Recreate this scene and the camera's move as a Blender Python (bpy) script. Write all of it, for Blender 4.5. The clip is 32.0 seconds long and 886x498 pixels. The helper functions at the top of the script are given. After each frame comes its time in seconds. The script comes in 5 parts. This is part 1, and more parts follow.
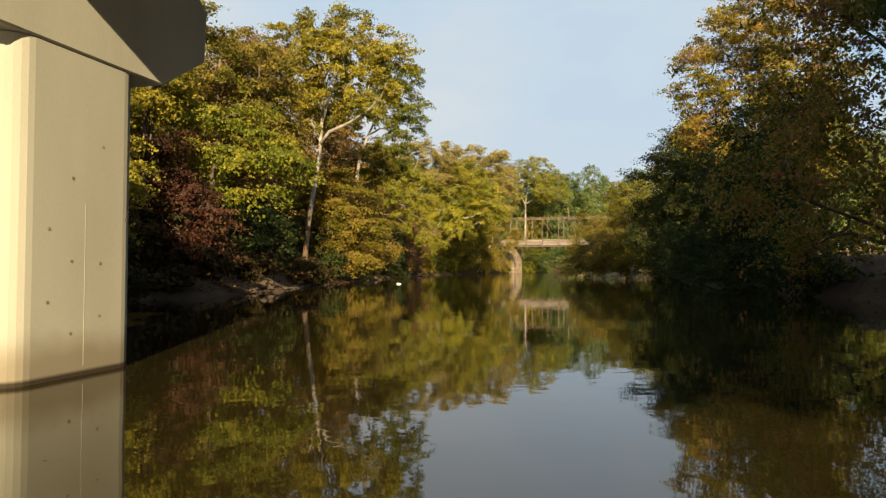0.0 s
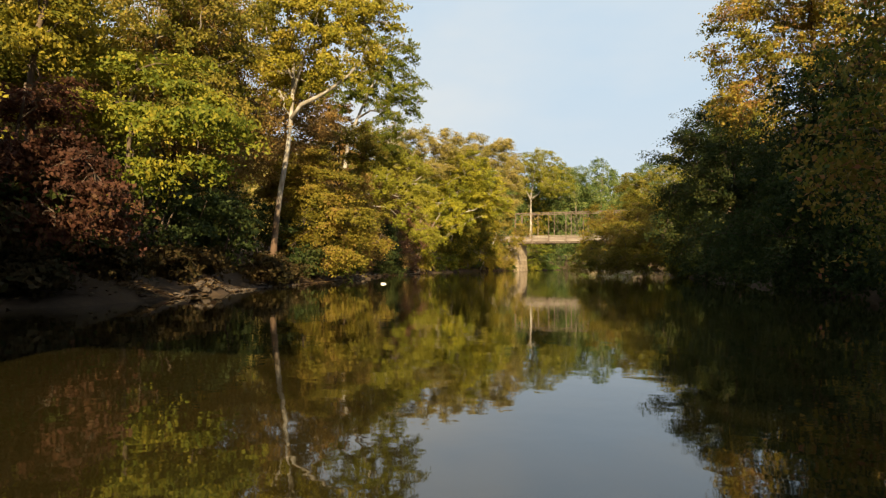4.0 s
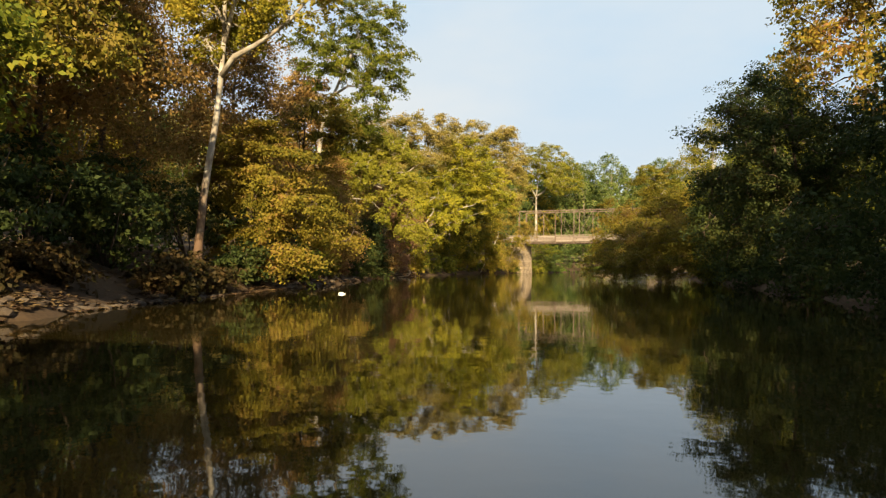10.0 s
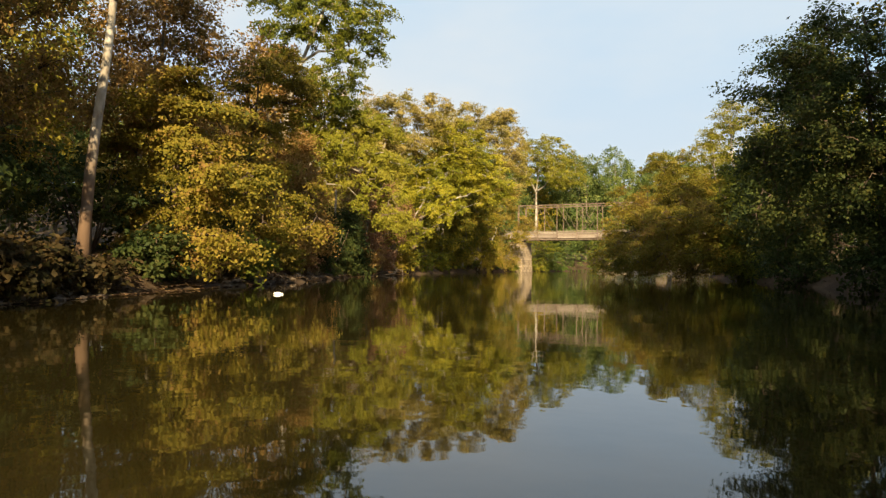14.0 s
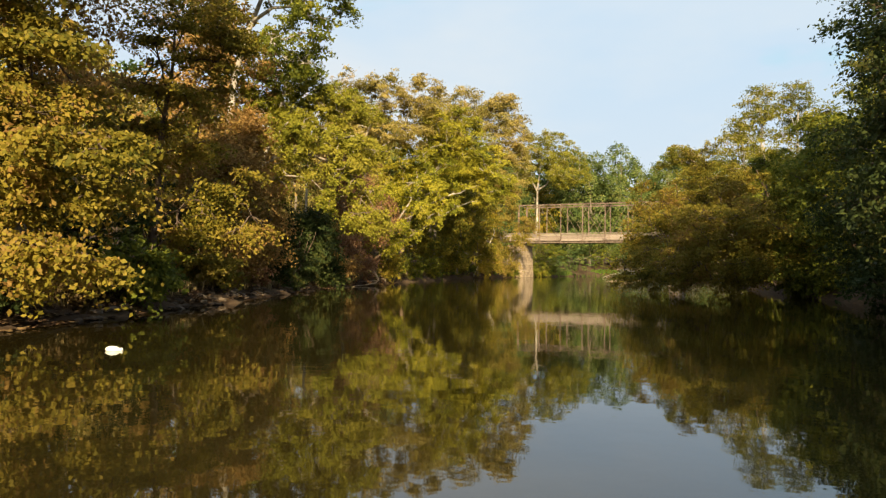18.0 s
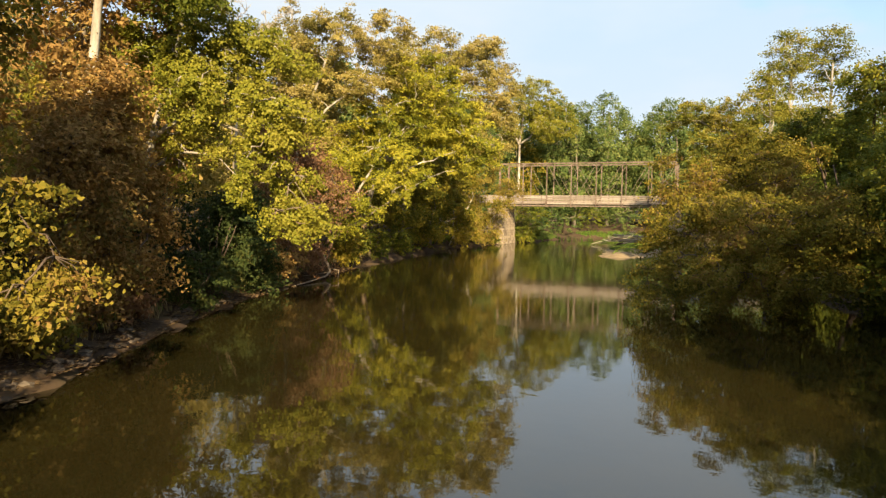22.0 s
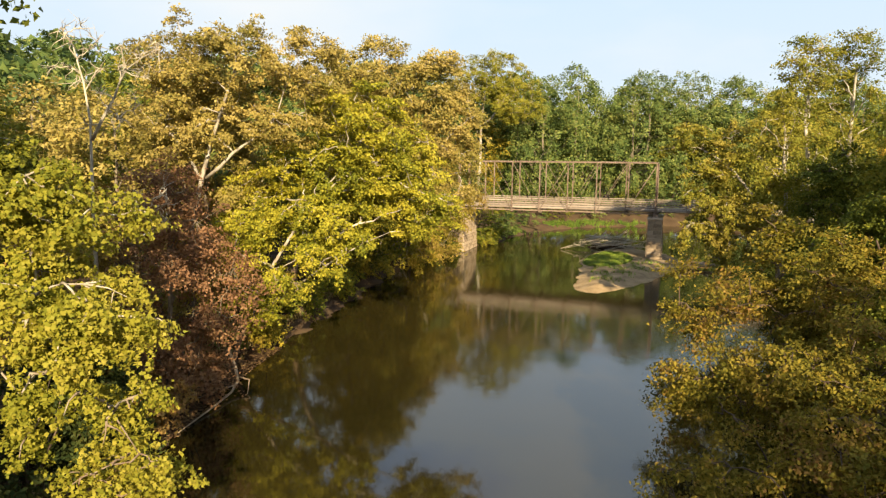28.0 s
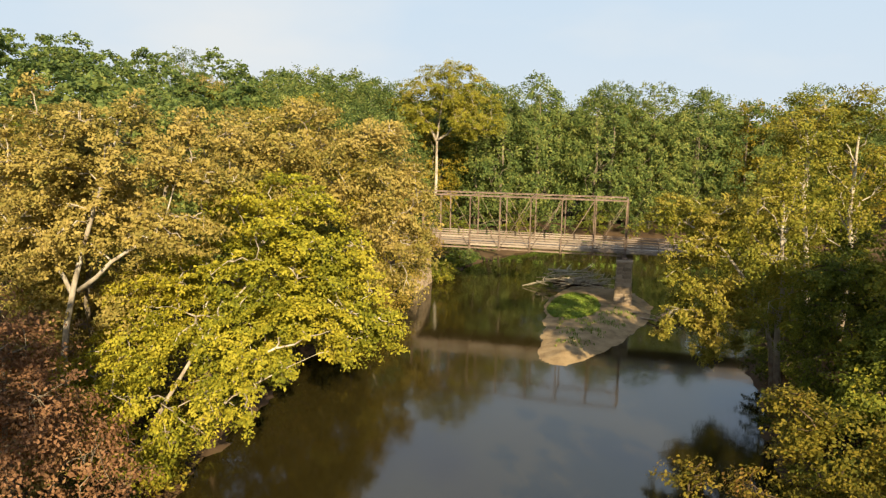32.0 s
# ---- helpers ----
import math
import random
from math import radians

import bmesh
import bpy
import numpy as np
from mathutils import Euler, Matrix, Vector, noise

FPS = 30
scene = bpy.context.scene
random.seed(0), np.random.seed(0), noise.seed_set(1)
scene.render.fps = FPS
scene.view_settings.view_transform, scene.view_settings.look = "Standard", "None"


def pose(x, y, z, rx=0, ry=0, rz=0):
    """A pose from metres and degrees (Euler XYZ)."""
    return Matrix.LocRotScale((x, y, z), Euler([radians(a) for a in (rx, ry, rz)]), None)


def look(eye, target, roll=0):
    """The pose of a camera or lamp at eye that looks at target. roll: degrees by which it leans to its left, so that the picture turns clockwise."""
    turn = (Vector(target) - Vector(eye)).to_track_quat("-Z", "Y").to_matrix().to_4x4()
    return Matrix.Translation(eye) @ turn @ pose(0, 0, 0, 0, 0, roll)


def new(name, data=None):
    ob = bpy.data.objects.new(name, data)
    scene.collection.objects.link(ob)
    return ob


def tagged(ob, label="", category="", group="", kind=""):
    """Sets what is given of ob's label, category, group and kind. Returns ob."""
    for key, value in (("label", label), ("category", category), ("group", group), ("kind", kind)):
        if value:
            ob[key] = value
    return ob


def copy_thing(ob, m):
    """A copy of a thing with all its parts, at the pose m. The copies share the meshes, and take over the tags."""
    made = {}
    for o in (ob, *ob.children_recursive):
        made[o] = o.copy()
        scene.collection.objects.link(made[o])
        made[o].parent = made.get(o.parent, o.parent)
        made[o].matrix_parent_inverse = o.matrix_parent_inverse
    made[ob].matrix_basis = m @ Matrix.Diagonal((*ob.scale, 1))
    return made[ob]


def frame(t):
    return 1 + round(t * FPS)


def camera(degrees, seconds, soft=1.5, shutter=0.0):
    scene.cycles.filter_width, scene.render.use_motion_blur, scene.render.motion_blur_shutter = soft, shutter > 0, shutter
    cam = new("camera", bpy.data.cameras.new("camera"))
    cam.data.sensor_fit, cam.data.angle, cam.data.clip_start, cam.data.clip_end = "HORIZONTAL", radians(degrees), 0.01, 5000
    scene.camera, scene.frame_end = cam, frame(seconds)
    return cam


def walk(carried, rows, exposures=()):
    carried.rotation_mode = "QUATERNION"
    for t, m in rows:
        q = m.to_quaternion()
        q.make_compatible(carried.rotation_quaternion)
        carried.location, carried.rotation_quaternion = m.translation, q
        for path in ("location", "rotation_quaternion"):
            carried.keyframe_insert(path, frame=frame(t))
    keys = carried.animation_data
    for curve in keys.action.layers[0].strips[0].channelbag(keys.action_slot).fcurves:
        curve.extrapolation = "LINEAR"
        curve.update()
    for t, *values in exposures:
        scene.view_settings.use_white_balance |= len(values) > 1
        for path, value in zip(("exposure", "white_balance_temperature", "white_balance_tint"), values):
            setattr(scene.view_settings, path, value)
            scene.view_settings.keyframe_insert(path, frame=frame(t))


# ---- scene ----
cam = camera(67.0, 32.0, 1.3)

PATH = [
    (0, (31.58, 14.57, 1.17), (23.57, 32.89, 1.72), 0.2),
    (1, (31.05, 16.19, 1.14), (23.01, 34.49, 1.67), 0.1),
    (2, (30.48, 17.92, 1.10), (22.42, 36.22, 1.61), 0.1),
    (3, (29.94, 19.63, 1.09), (21.84, 37.91, 1.57), 0.2),
    (3.5, (29.69, 20.46, 1.10), (21.57, 38.73, 1.58), 0.2),
    (5.5, (28.76, 23.65, 1.33), (20.57, 41.89, 1.82), 0.2),
    (6, (28.53, 24.43, 1.40), (20.32, 42.66, 1.92), 0.2),
    (7, (28.08, 25.94, 1.51), (19.83, 44.15, 2.05), 0.2),
    (8, (27.64, 27.40, 1.56), (19.37, 45.60, 2.09), 0.3),
    (9, (27.19, 28.90, 1.49), (18.91, 47.09, 2.00), 0.4),
    (10, (26.70, 30.47, 1.33), (18.43, 48.67, 1.82), 0.5),
    (11, (26.18, 32.14, 1.13), (17.92, 50.35, 1.60), 0.5),
    (12, (25.61, 33.95, 0.97), (17.36, 52.16, 1.46), 0.5),
    (13, (24.96, 35.95, 0.92), (16.71, 54.16, 1.42), 0.5),
    (14, (24.25, 38.02, 0.99), (16.00, 56.23, 1.49), 0.4),
    (14.5, (23.90, 39.04, 1.04), (15.65, 57.25, 1.55), 0.3),
    (16.5, (22.55, 43.13, 1.17), (14.32, 61.35, 1.72), 0.3),
    (17, (22.07, 44.33, 1.26), (13.84, 62.55, 1.80), 0.4),
    (18, (20.94, 46.99, 1.65), (12.75, 65.23, 2.17), 0.6),
    (18.5, (20.30, 48.43, 1.96), (12.15, 66.68, 2.46), 0.7),
    (19, (19.67, 49.90, 2.33), (11.55, 68.17, 2.85), 0.7),
    (19.5, (19.09, 51.33, 2.74), (11.00, 69.61, 3.21), 0.8),
    (20, (18.57, 52.68, 3.13), (10.55, 71.00, 3.42), 0.8),
    (20.5, (18.11, 53.94, 3.52), (10.23, 72.33, 3.53), 0.9),
    (21, (17.71, 55.12, 3.88), (9.97, 73.56, 3.52), 0.9),
    (21.5, (17.35, 56.21, 4.26), (9.73, 74.69, 3.51), 0.9),
    (22, (17.03, 57.24, 4.66), (9.50, 75.74, 3.53), 0.8),
    (22.5, (16.71, 58.22, 5.12), (9.26, 76.72, 3.62), 0.8),
    (23, (16.40, 59.17, 5.63), (9.01, 77.66, 3.88), 0.7),
    (23.5, (16.09, 60.09, 6.20), (8.75, 78.60, 4.34), 0.7),
    (24, (15.78, 60.99, 6.79), (8.53, 79.52, 4.83), 0.6),
    (24.5, (15.47, 61.86, 7.42), (8.32, 80.43, 5.37), 0.5),
    (26.5, (14.37, 65.26, 10.11), (7.66, 83.94, 7.62), 0.3),
    (27, (14.13, 66.20, 10.80), (7.52, 84.89, 8.20), 0.4),
    (28, (13.62, 68.16, 12.19), (7.25, 86.92, 9.43), 0.4),
    (29, (13.07, 70.23, 13.61), (7.00, 89.07, 10.70), 0.6),
    (30, (12.55, 72.32, 15.04), (6.78, 91.22, 11.99), 0.7),
    (31, (12.15, 74.38, 16.49), (6.67, 93.35, 13.31), 0.8),
    (32, (11.74, 76.52, 17.97), (6.56, 95.55, 14.67), 0.8),
]
walk(cam, [(t, look(eye, target, roll)) for t, eye, target, roll in PATH], [(0, 0.64, 7200, 10), (6, 0.80, 7400, 10), (18, 0.85, 7250, 10), (24, 1.02, 7100, 10), (28, 0.99, 7100, 10), (32, 0.78, 7100, 10)])

# ---- world, sun, exposure ----
SUN_AZ, SUN_EL = radians(151), radians(24)
world = bpy.data.worlds.new("world")
scene.world = world
world.use_nodes = True
wn, wl = world.node_tree.nodes, world.node_tree.links
bg = wn["Background"]
sky = wn.new("ShaderNodeTexSky")
sky.sky_type = "NISHITA"
sky.sun_disc = False
sky.sun_elevation, sky.sun_rotation = SUN_EL, SUN_AZ
sky.air_density, sky.dust_density, sky.ozone_density = 1.0, 1.3, 1.2
coord = wn.new("ShaderNodeTexCoord")
cloud = wn.new("ShaderNodeTexNoise")
cloud.inputs["Scale"].default_value, cloud.inputs["Detail"].default_value = 1.6, 5
stretch = wn.new("ShaderNodeMapping")
stretch.inputs["Scale"].default_value = (1, 1, 2.6)
stretch.inputs["Location"].default_value = (0.4, 0.15, 0.3)
cramp = wn.new("ShaderNodeValToRGB")
cramp.color_ramp.elements[0].position, cramp.color_ramp.elements[1].position = 0.40, 0.72
cramp.color_ramp.elements[1].color = (0.9, 0.9, 0.9, 1)
cmix = wn.new("ShaderNodeMixRGB")
cmix.inputs["Color2"].default_value = (6.6, 7.0, 7.6, 1)
wl.new(coord.outputs["Generated"], stretch.inputs["Vector"])
wl.new(stretch.outputs["Vector"], cloud.inputs["Vector"])
wl.new(cloud.outputs["Fac"], cramp.inputs["Fac"])
wl.new(cramp.outputs["Color"], cmix.inputs["Fac"])
wl.new(sky.outputs["Color"], cmix.inputs["Color1"])
haze = wn.new("ShaderNodeMixRGB")
haze.blend_type = "DARKEN"
haze.inputs["Fac"].default_value = 1.0
veil = wn.new("ShaderNodeMixRGB")
veil.inputs["Color1"].default_value, veil.inputs["Color2"].default_value = (2.50, 3.48, 4.66, 1), (3.75, 4.05, 4.4, 1)
up, low, paler = wn.new("ShaderNodeSeparateXYZ"), wn.new("ShaderNodeMapRange"), wn.new("ShaderNodeMath")
low.inputs["From Min"].default_value, low.inputs["From Max"].default_value = 0.02, 0.34
low.inputs["To Min"].default_value, low.inputs["To Max"].default_value = 0.55, 0.0
paler.operation = "MAXIMUM"
wl.new(coord.outputs["Generated"], up.inputs[0])
wl.new(up.outputs["Z"], low.inputs["Value"])
wl.new(low.outputs["Result"], paler.inputs[0])
wl.new(cramp.outputs["Color"], paler.inputs[1])
wl.new(paler.outputs[0], veil.inputs["Fac"])
wl.new(veil.outputs["Color"], haze.inputs["Color2"])
wl.new(cmix.outputs["Color"], haze.inputs["Color1"])
wl.new(haze.outputs["Color"], bg.inputs["Color"])
bg.inputs["Strength"].default_value = 0.122

sun_data = bpy.data.lights.new("sun", "SUN")
sun_data.energy, sun_data.angle, sun_data.color = 6.6, radians(0.6), (1.0, 0.835, 0.555)
sun = new("sun", sun_data)
SUN_WAY = Vector((math.sin(SUN_AZ) * math.cos(SUN_EL), math.cos(SUN_AZ) * math.cos(SUN_EL), math.sin(SUN_EL)))
sun.matrix_world = look(SUN_WAY * 300, (0, 0, 0))


# ---- materials ----
def material(name, colors, rough=0.8, metal=0.0, scale=2.0, bump=0.3, bump_scale=30.0, random_mix=0.0, island=False, stretch=(1, 1, 1), spec=0.3):
    """A surface whose colour runs through the given ones by two noises, with fine relief."""
    m = bpy.data.materials.new(name)
    m.use_nodes = True
    n, l = m.node_tree.nodes, m.node_tree.links
    b = n["Principled BSDF"]
    b.inputs["Roughness"].default_value, b.inputs["Metallic"].default_value = rough, metal
    b.inputs["Specular IOR Level"].default_value = spec
    tc = n.new("ShaderNodeTexCoord")
    mp = n.new("ShaderNodeMapping")
    mp.inputs["Scale"].default_value = stretch
    big, small = n.new("ShaderNodeTexNoise"), n.new("ShaderNodeTexNoise")
    big.inputs["Scale"].default_value, big.inputs["Detail"].default_value = scale, 6
    small.inputs["Scale"].default_value, small.inputs["Detail"].default_value = bump_scale, 4
    l.new(tc.outputs["Object"], mp.inputs["Vector"])
    for q in (big, small):
        l.new(mp.outputs["Vector"], q.inputs["Vector"])
    mixed = n.new("ShaderNodeMath")
    mixed.operation = "MULTIPLY_ADD"
    mixed.inputs[1].default_value = 0.3
    l.new(small.outputs["Fac"], mixed.inputs[0])
    shift = n.new("ShaderNodeMath")
    shift.operation = "SUBTRACT"
    shift.inputs[1].default_value = 0.15
    l.new(big.outputs["Fac"], shift.inputs[0])
    l.new(shift.outputs[0], mixed.inputs[2])
    last = mixed
    if random_mix:
        rnd = n.new("ShaderNodeNewGeometry") if island else n.new("ShaderNodeObjectInfo")
        add = n.new("ShaderNodeMath")
        add.operation = "MULTIPLY_ADD"
        add.inputs[1].default_value = random_mix
        l.new(rnd.outputs["Random Per Island" if island else "Random"], add.inputs[0])
        minus = n.new("ShaderNodeMath")
        minus.operation = "SUBTRACT"
        minus.inputs[1].default_value = random_mix / 2
        l.new(last.outputs[0], minus.inputs[0])
        l.new(minus.outputs[0], add.inputs[2])
        last = add
    ramp = n.new("ShaderNodeValToRGB")
    e = ramp.color_ramp.elements
    for i, c in enumerate(colors):
        p = 0.25 + 0.5 * i / max(1, len(colors) - 1)
        el = e[i] if i < 2 else e.new(p)
        el.position, el.color = p, (*c, 1)
    l.new(last.outputs[0], ramp.inputs["Fac"])
    l.new(ramp.outputs["Color"], b.inputs["Base Color"])
    bp = n.new("ShaderNodeBump")
    bp.inputs["Strength"].default_value, bp.inputs["Distance"].default_value = bump, 0.02
    l.new(small.outputs["Fac"], bp.inputs["Height"])
    l.new(bp.outputs["Normal"], b.inputs["Normal"])
    return m


def leaf_material(name, colors):
    """Leaves: each one takes its colour from the range, patches of the crown lean one way or another; light shines through them."""
    m = bpy.data.materials.new(name)
    m.use_nodes = True
    n, l = m.node_tree.nodes, m.node_tree.links
    n.remove(n["Principled BSDF"])
    geo, tc, noise_t = n.new("ShaderNodeNewGeometry"), n.new("ShaderNodeTexCoord"), n.new("ShaderNodeTexNoise")
    noise_t.inputs["Scale"].default_value, noise_t.inputs["Detail"].default_value = 0.42, 3
    l.new(tc.outputs["Object"], noise_t.inputs["Vector"])
    half = n.new("ShaderNodeMath")
    half.operation = "MULTIPLY_ADD"
    half.inputs[1].default_value = 0.5
    l.new(geo.outputs["Random Per Island"], half.inputs[0])
    spread = n.new("ShaderNodeMath")
    spread.operation = "MULTIPLY_ADD"
    spread.inputs[1].default_value, spread.inputs[2].default_value = 1.5, -0.5
    l.new(noise_t.outputs["Fac"], spread.inputs[0])
    l.new(spread.outputs[0], half.inputs[2])
    ramp = n.new("ShaderNodeValToRGB")
    e = ramp.color_ramp.elements
    for i, c in enumerate(colors):
        p = 0.08 + 0.84 * i / (len(colors) - 1)
        el = e[i] if i < 2 else e.new(p)
        el.position, el.color = p, (*c, 1)
    each, lean = n.new("ShaderNodeObjectInfo"), n.new("ShaderNodeMath")
    lean.operation = "MULTIPLY_ADD"
    lean.inputs[1].default_value = 0.24
    l.new(each.outputs["Random"], lean.inputs[0])
    l.new(half.outputs[0], lean.inputs[2])
    evened = n.new("ShaderNodeMath")
    evened.operation = "SUBTRACT"
    evened.inputs[1].default_value = 0.12
    l.new(lean.outputs[0], evened.inputs[0])
    l.new(evened.outputs[0], ramp.inputs["Fac"])
    front = n.new("ShaderNodeBsdfPrincipled")
    front.inputs["Roughness"].default_value, front.inputs["Specular IOR Level"].default_value = 0.6, 0.12
    back = n.new("ShaderNodeBsdfTranslucent")
    l.new(ramp.outputs["Color"], front.inputs["Base Color"])
    l.new(ramp.outputs["Color"], back.inputs["Color"])
    mix = n.new("ShaderNodeMixShader")
    mix.inputs["Fac"].default_value = 0.38
    l.new(front.outputs[0], mix.inputs[1])
    l.new(back.outputs[0], mix.inputs[2])
    l.new(mix.outputs[0], n["Material Output"].inputs["Surface"])
    return m


LEAF = {
    "yellow": leaf_material("leaves_yellow", [(0.150, 0.168, 0.022), (0.300, 0.285, 0.032), (0.440, 0.385, 0.046), (0.520, 0.425, 0.075)]),
    "lime": leaf_material("leaves_lime", [(0.070, 0.105, 0.016), (0.130, 0.158, 0.022), (0.225, 0.222, 0.028), (0.370, 0.300, 0.040)]),
    "olive": leaf_material("leaves_olive", [(0.083, 0.098, 0.016), (0.177, 0.161, 0.022), (0.313, 0.249, 0.032), (0.418, 0.292, 0.054)]),
    "tan": leaf_material("leaves_tan", [(0.190, 0.175, 0.042), (0.320, 0.260, 0.072), (0.415, 0.325, 0.105), (0.480, 0.375, 0.145)]),
    "brown": leaf_material("leaves_brown", [(0.130, 0.110, 0.026), (0.245, 0.150, 0.044), (0.345, 0.200, 0.070), (0.400, 0.280, 0.088)]),
    "maroon": leaf_material("leaves_maroon", [(0.130, 0.076, 0.038), (0.220, 0.115, 0.062), (0.290, 0.158, 0.085), (0.350, 0.220, 0.105)]),
    "sycamore": leaf_material("leaves_sycamore", [(0.097, 0.117, 0.017), (0.191, 0.198, 0.025), (0.284, 0.263, 0.035), (0.347, 0.299, 0.054)]),
    "amber": leaf_material("leaves_amber", [(0.108, 0.130, 0.022), (0.205, 0.204, 0.030), (0.305, 0.270, 0.046), (0.370, 0.300, 0.070)]),
    "wine": leaf_material("leaves_wine", [(0.038, 0.022, 0.013), (0.065, 0.030, 0.019), (0.100, 0.040, 0.026), (0.130, 0.068, 0.032)]),
    "maple": leaf_material("leaves_maple", [(0.090, 0.105, 0.018), (0.240, 0.205, 0.030), (0.390, 0.275, 0.050), (0.400, 0.185, 0.090)]),
    "green": leaf_material("leaves_green", [(0.065, 0.085, 0.016), (0.117, 0.140, 0.022), (0.193, 0.205, 0.027), (0.308, 0.259, 0.032)]),
    # green with the shade of the banks put into the leaf colour
    "dark": leaf_material("leaves_shade_green", [(0.024, 0.042, 0.014), (0.044, 0.064, 0.019), (0.062, 0.080, 0.022), (0.092, 0.086, 0.022)]),
    "autumn": leaf_material("leaves_autumn", [(0.047, 0.081, 0.015), (0.130, 0.143, 0.022), (0.316, 0.214, 0.039), (0.353, 0.112, 0.075)]),
    "rust": leaf_material("leaves_rust", [(0.069, 0.077, 0.012), (0.171, 0.147, 0.021), (0.278, 0.214, 0.034), (0.270, 0.153, 0.051)]),
    "forest": leaf_material("leaves_forest", [(0.058, 0.098, 0.032), (0.108, 0.158, 0.046), (0.185, 0.228, 0.062), (0.300, 0.305, 0.088)]),
    "gold": leaf_material("leaves_gold", [(0.140, 0.142, 0.020), (0.275, 0.240, 0.030), (0.400, 0.320, 0.048), (0.460, 0.352, 0.076)]),
    # near-black brown: shade at the bank's foot put into leaf colour
    "umber": leaf_material("leaves_shade_brown", [(0.030, 0.030, 0.010), (0.050, 0.038, 0.014), (0.075, 0.048, 0.020), (0.110, 0.075, 0.028)]),
    "ochre": leaf_material("leaves_ochre", [(0.091, 0.097, 0.015), (0.191, 0.165, 0.026), (0.283, 0.213, 0.042), (0.339, 0.235, 0.077)]),
}
BARK = {
    "white": material("bark_sycamore", [(0.14, 0.11, 0.08), (0.33, 0.29, 0.235), (0.55, 0.52, 0.46)], 0.85, scale=2.2, bump=0.5, bump_scale=9, stretch=(1, 1, 0.5)),
    "grey": material("bark_grey", [(0.09, 0.07, 0.05), (0.18, 0.15, 0.11), (0.25, 0.21, 0.16)], 0.95, scale=4, bump=1.0, bump_scale=14, stretch=(1, 1, 0.25)),
    "brown": material("bark_brown", [(0.05, 0.035, 0.025), (0.10, 0.07, 0.05), (0.16, 0.12, 0.08)], 0.95, scale=4, bump=1.0, bump_scale=14, stretch=(1, 1, 0.25)),
    "bleached": material("bark_bleached", [(0.24, 0.20, 0.15), (0.40, 0.35, 0.27), (0.5, 0.45, 0.36)], 0.9, scale=3, bump=0.6, bump_scale=16, stretch=(1, 1, 0.3)),
}
# the foot of a sycamore keeps its brown scaly bark; higher up it flakes away
m = BARK["white"]
n, l = m.node_tree.nodes, m.node_tree.links
pale = [q for q in n if q.bl_idname == "ShaderNodeValToRGB"][0]
tcb, sepb, patch, rise = n.new("ShaderNodeTexCoord"), n.new("ShaderNodeSeparateXYZ"), n.new("ShaderNodeTexNoise"), n.new("ShaderNodeMath")
patch.inputs["Scale"].default_value = 2.5
rise.operation = "MULTIPLY_ADD"
rise.inputs[1].default_value = 5.0
scaly = n.new("ShaderNodeMapRange")
scaly.inputs["From Min"].default_value, scaly.inputs["From Max"].default_value = 4.6, 9.6
bark_mix = n.new("ShaderNodeMixRGB")
bark_mix.inputs["Color1"].default_value = (0.13, 0.08, 0.05, 1)
l.new(tcb.outputs["Object"], sepb.inputs[0])
l.new(tcb.outputs["Object"], patch.inputs["Vector"])
l.new(patch.outputs["Fac"], rise.inputs[0])
l.new(sepb.outputs["Z"], rise.inputs[2])
l.new(rise.outputs[0], scaly.inputs["Value"])
l.new(scaly.outputs["Result"], bark_mix.inputs["Fac"])
l.new(pale.outputs["Color"], bark_mix.inputs["Color2"])
l.new(bark_mix.outputs["Color"], n["Principled BSDF"].inputs["Base Color"])
soil = material("bank_soil", [(0.028, 0.017, 0.009), (0.053, 0.032, 0.017), (0.082, 0.051, 0.027), (0.058, 0.046, 0.017)], 0.95, scale=0.35, bump=1.0, bump_scale=6)
sand = material("sand", [(0.16, 0.105, 0.055), (0.275, 0.195, 0.105), (0.36, 0.262, 0.15)], 0.95, scale=0.9, bump=0.6, bump_scale=12)
stone = material("pier_stone", [(0.16, 0.12, 0.08), (0.30, 0.23, 0.16), (0.40, 0.32, 0.24)], 0.9, scale=1.6, bump=1.0, bump_scale=10, random_mix=0.35)
mortar = material("pier_mortar", [(0.14, 0.11, 0.08), (0.24, 0.19, 0.14)], 0.95, scale=3)
rock = material("river_stone", [(0.04, 0.029, 0.02), (0.075, 0.055, 0.04), (0.14, 0.11, 0.08)], 0.85, scale=2, bump=0.6, bump_scale=14, random_mix=0.4, island=True)
concrete = material("concrete", [(0.32, 0.305, 0.245), (0.375, 0.36, 0.295), (0.42, 0.405, 0.335)], 0.85, scale=0.9, bump=0.05, bump_scale=60, stretch=(1, 1, 0.3))
foot_concrete = material("concrete_stained", [(0.11, 0.085, 0.055), (0.22, 0.17, 0.11), (0.31, 0.25, 0.17)], 0.75, scale=1.2, bump=0.3, bump_scale=18, stretch=(1, 1, 3))
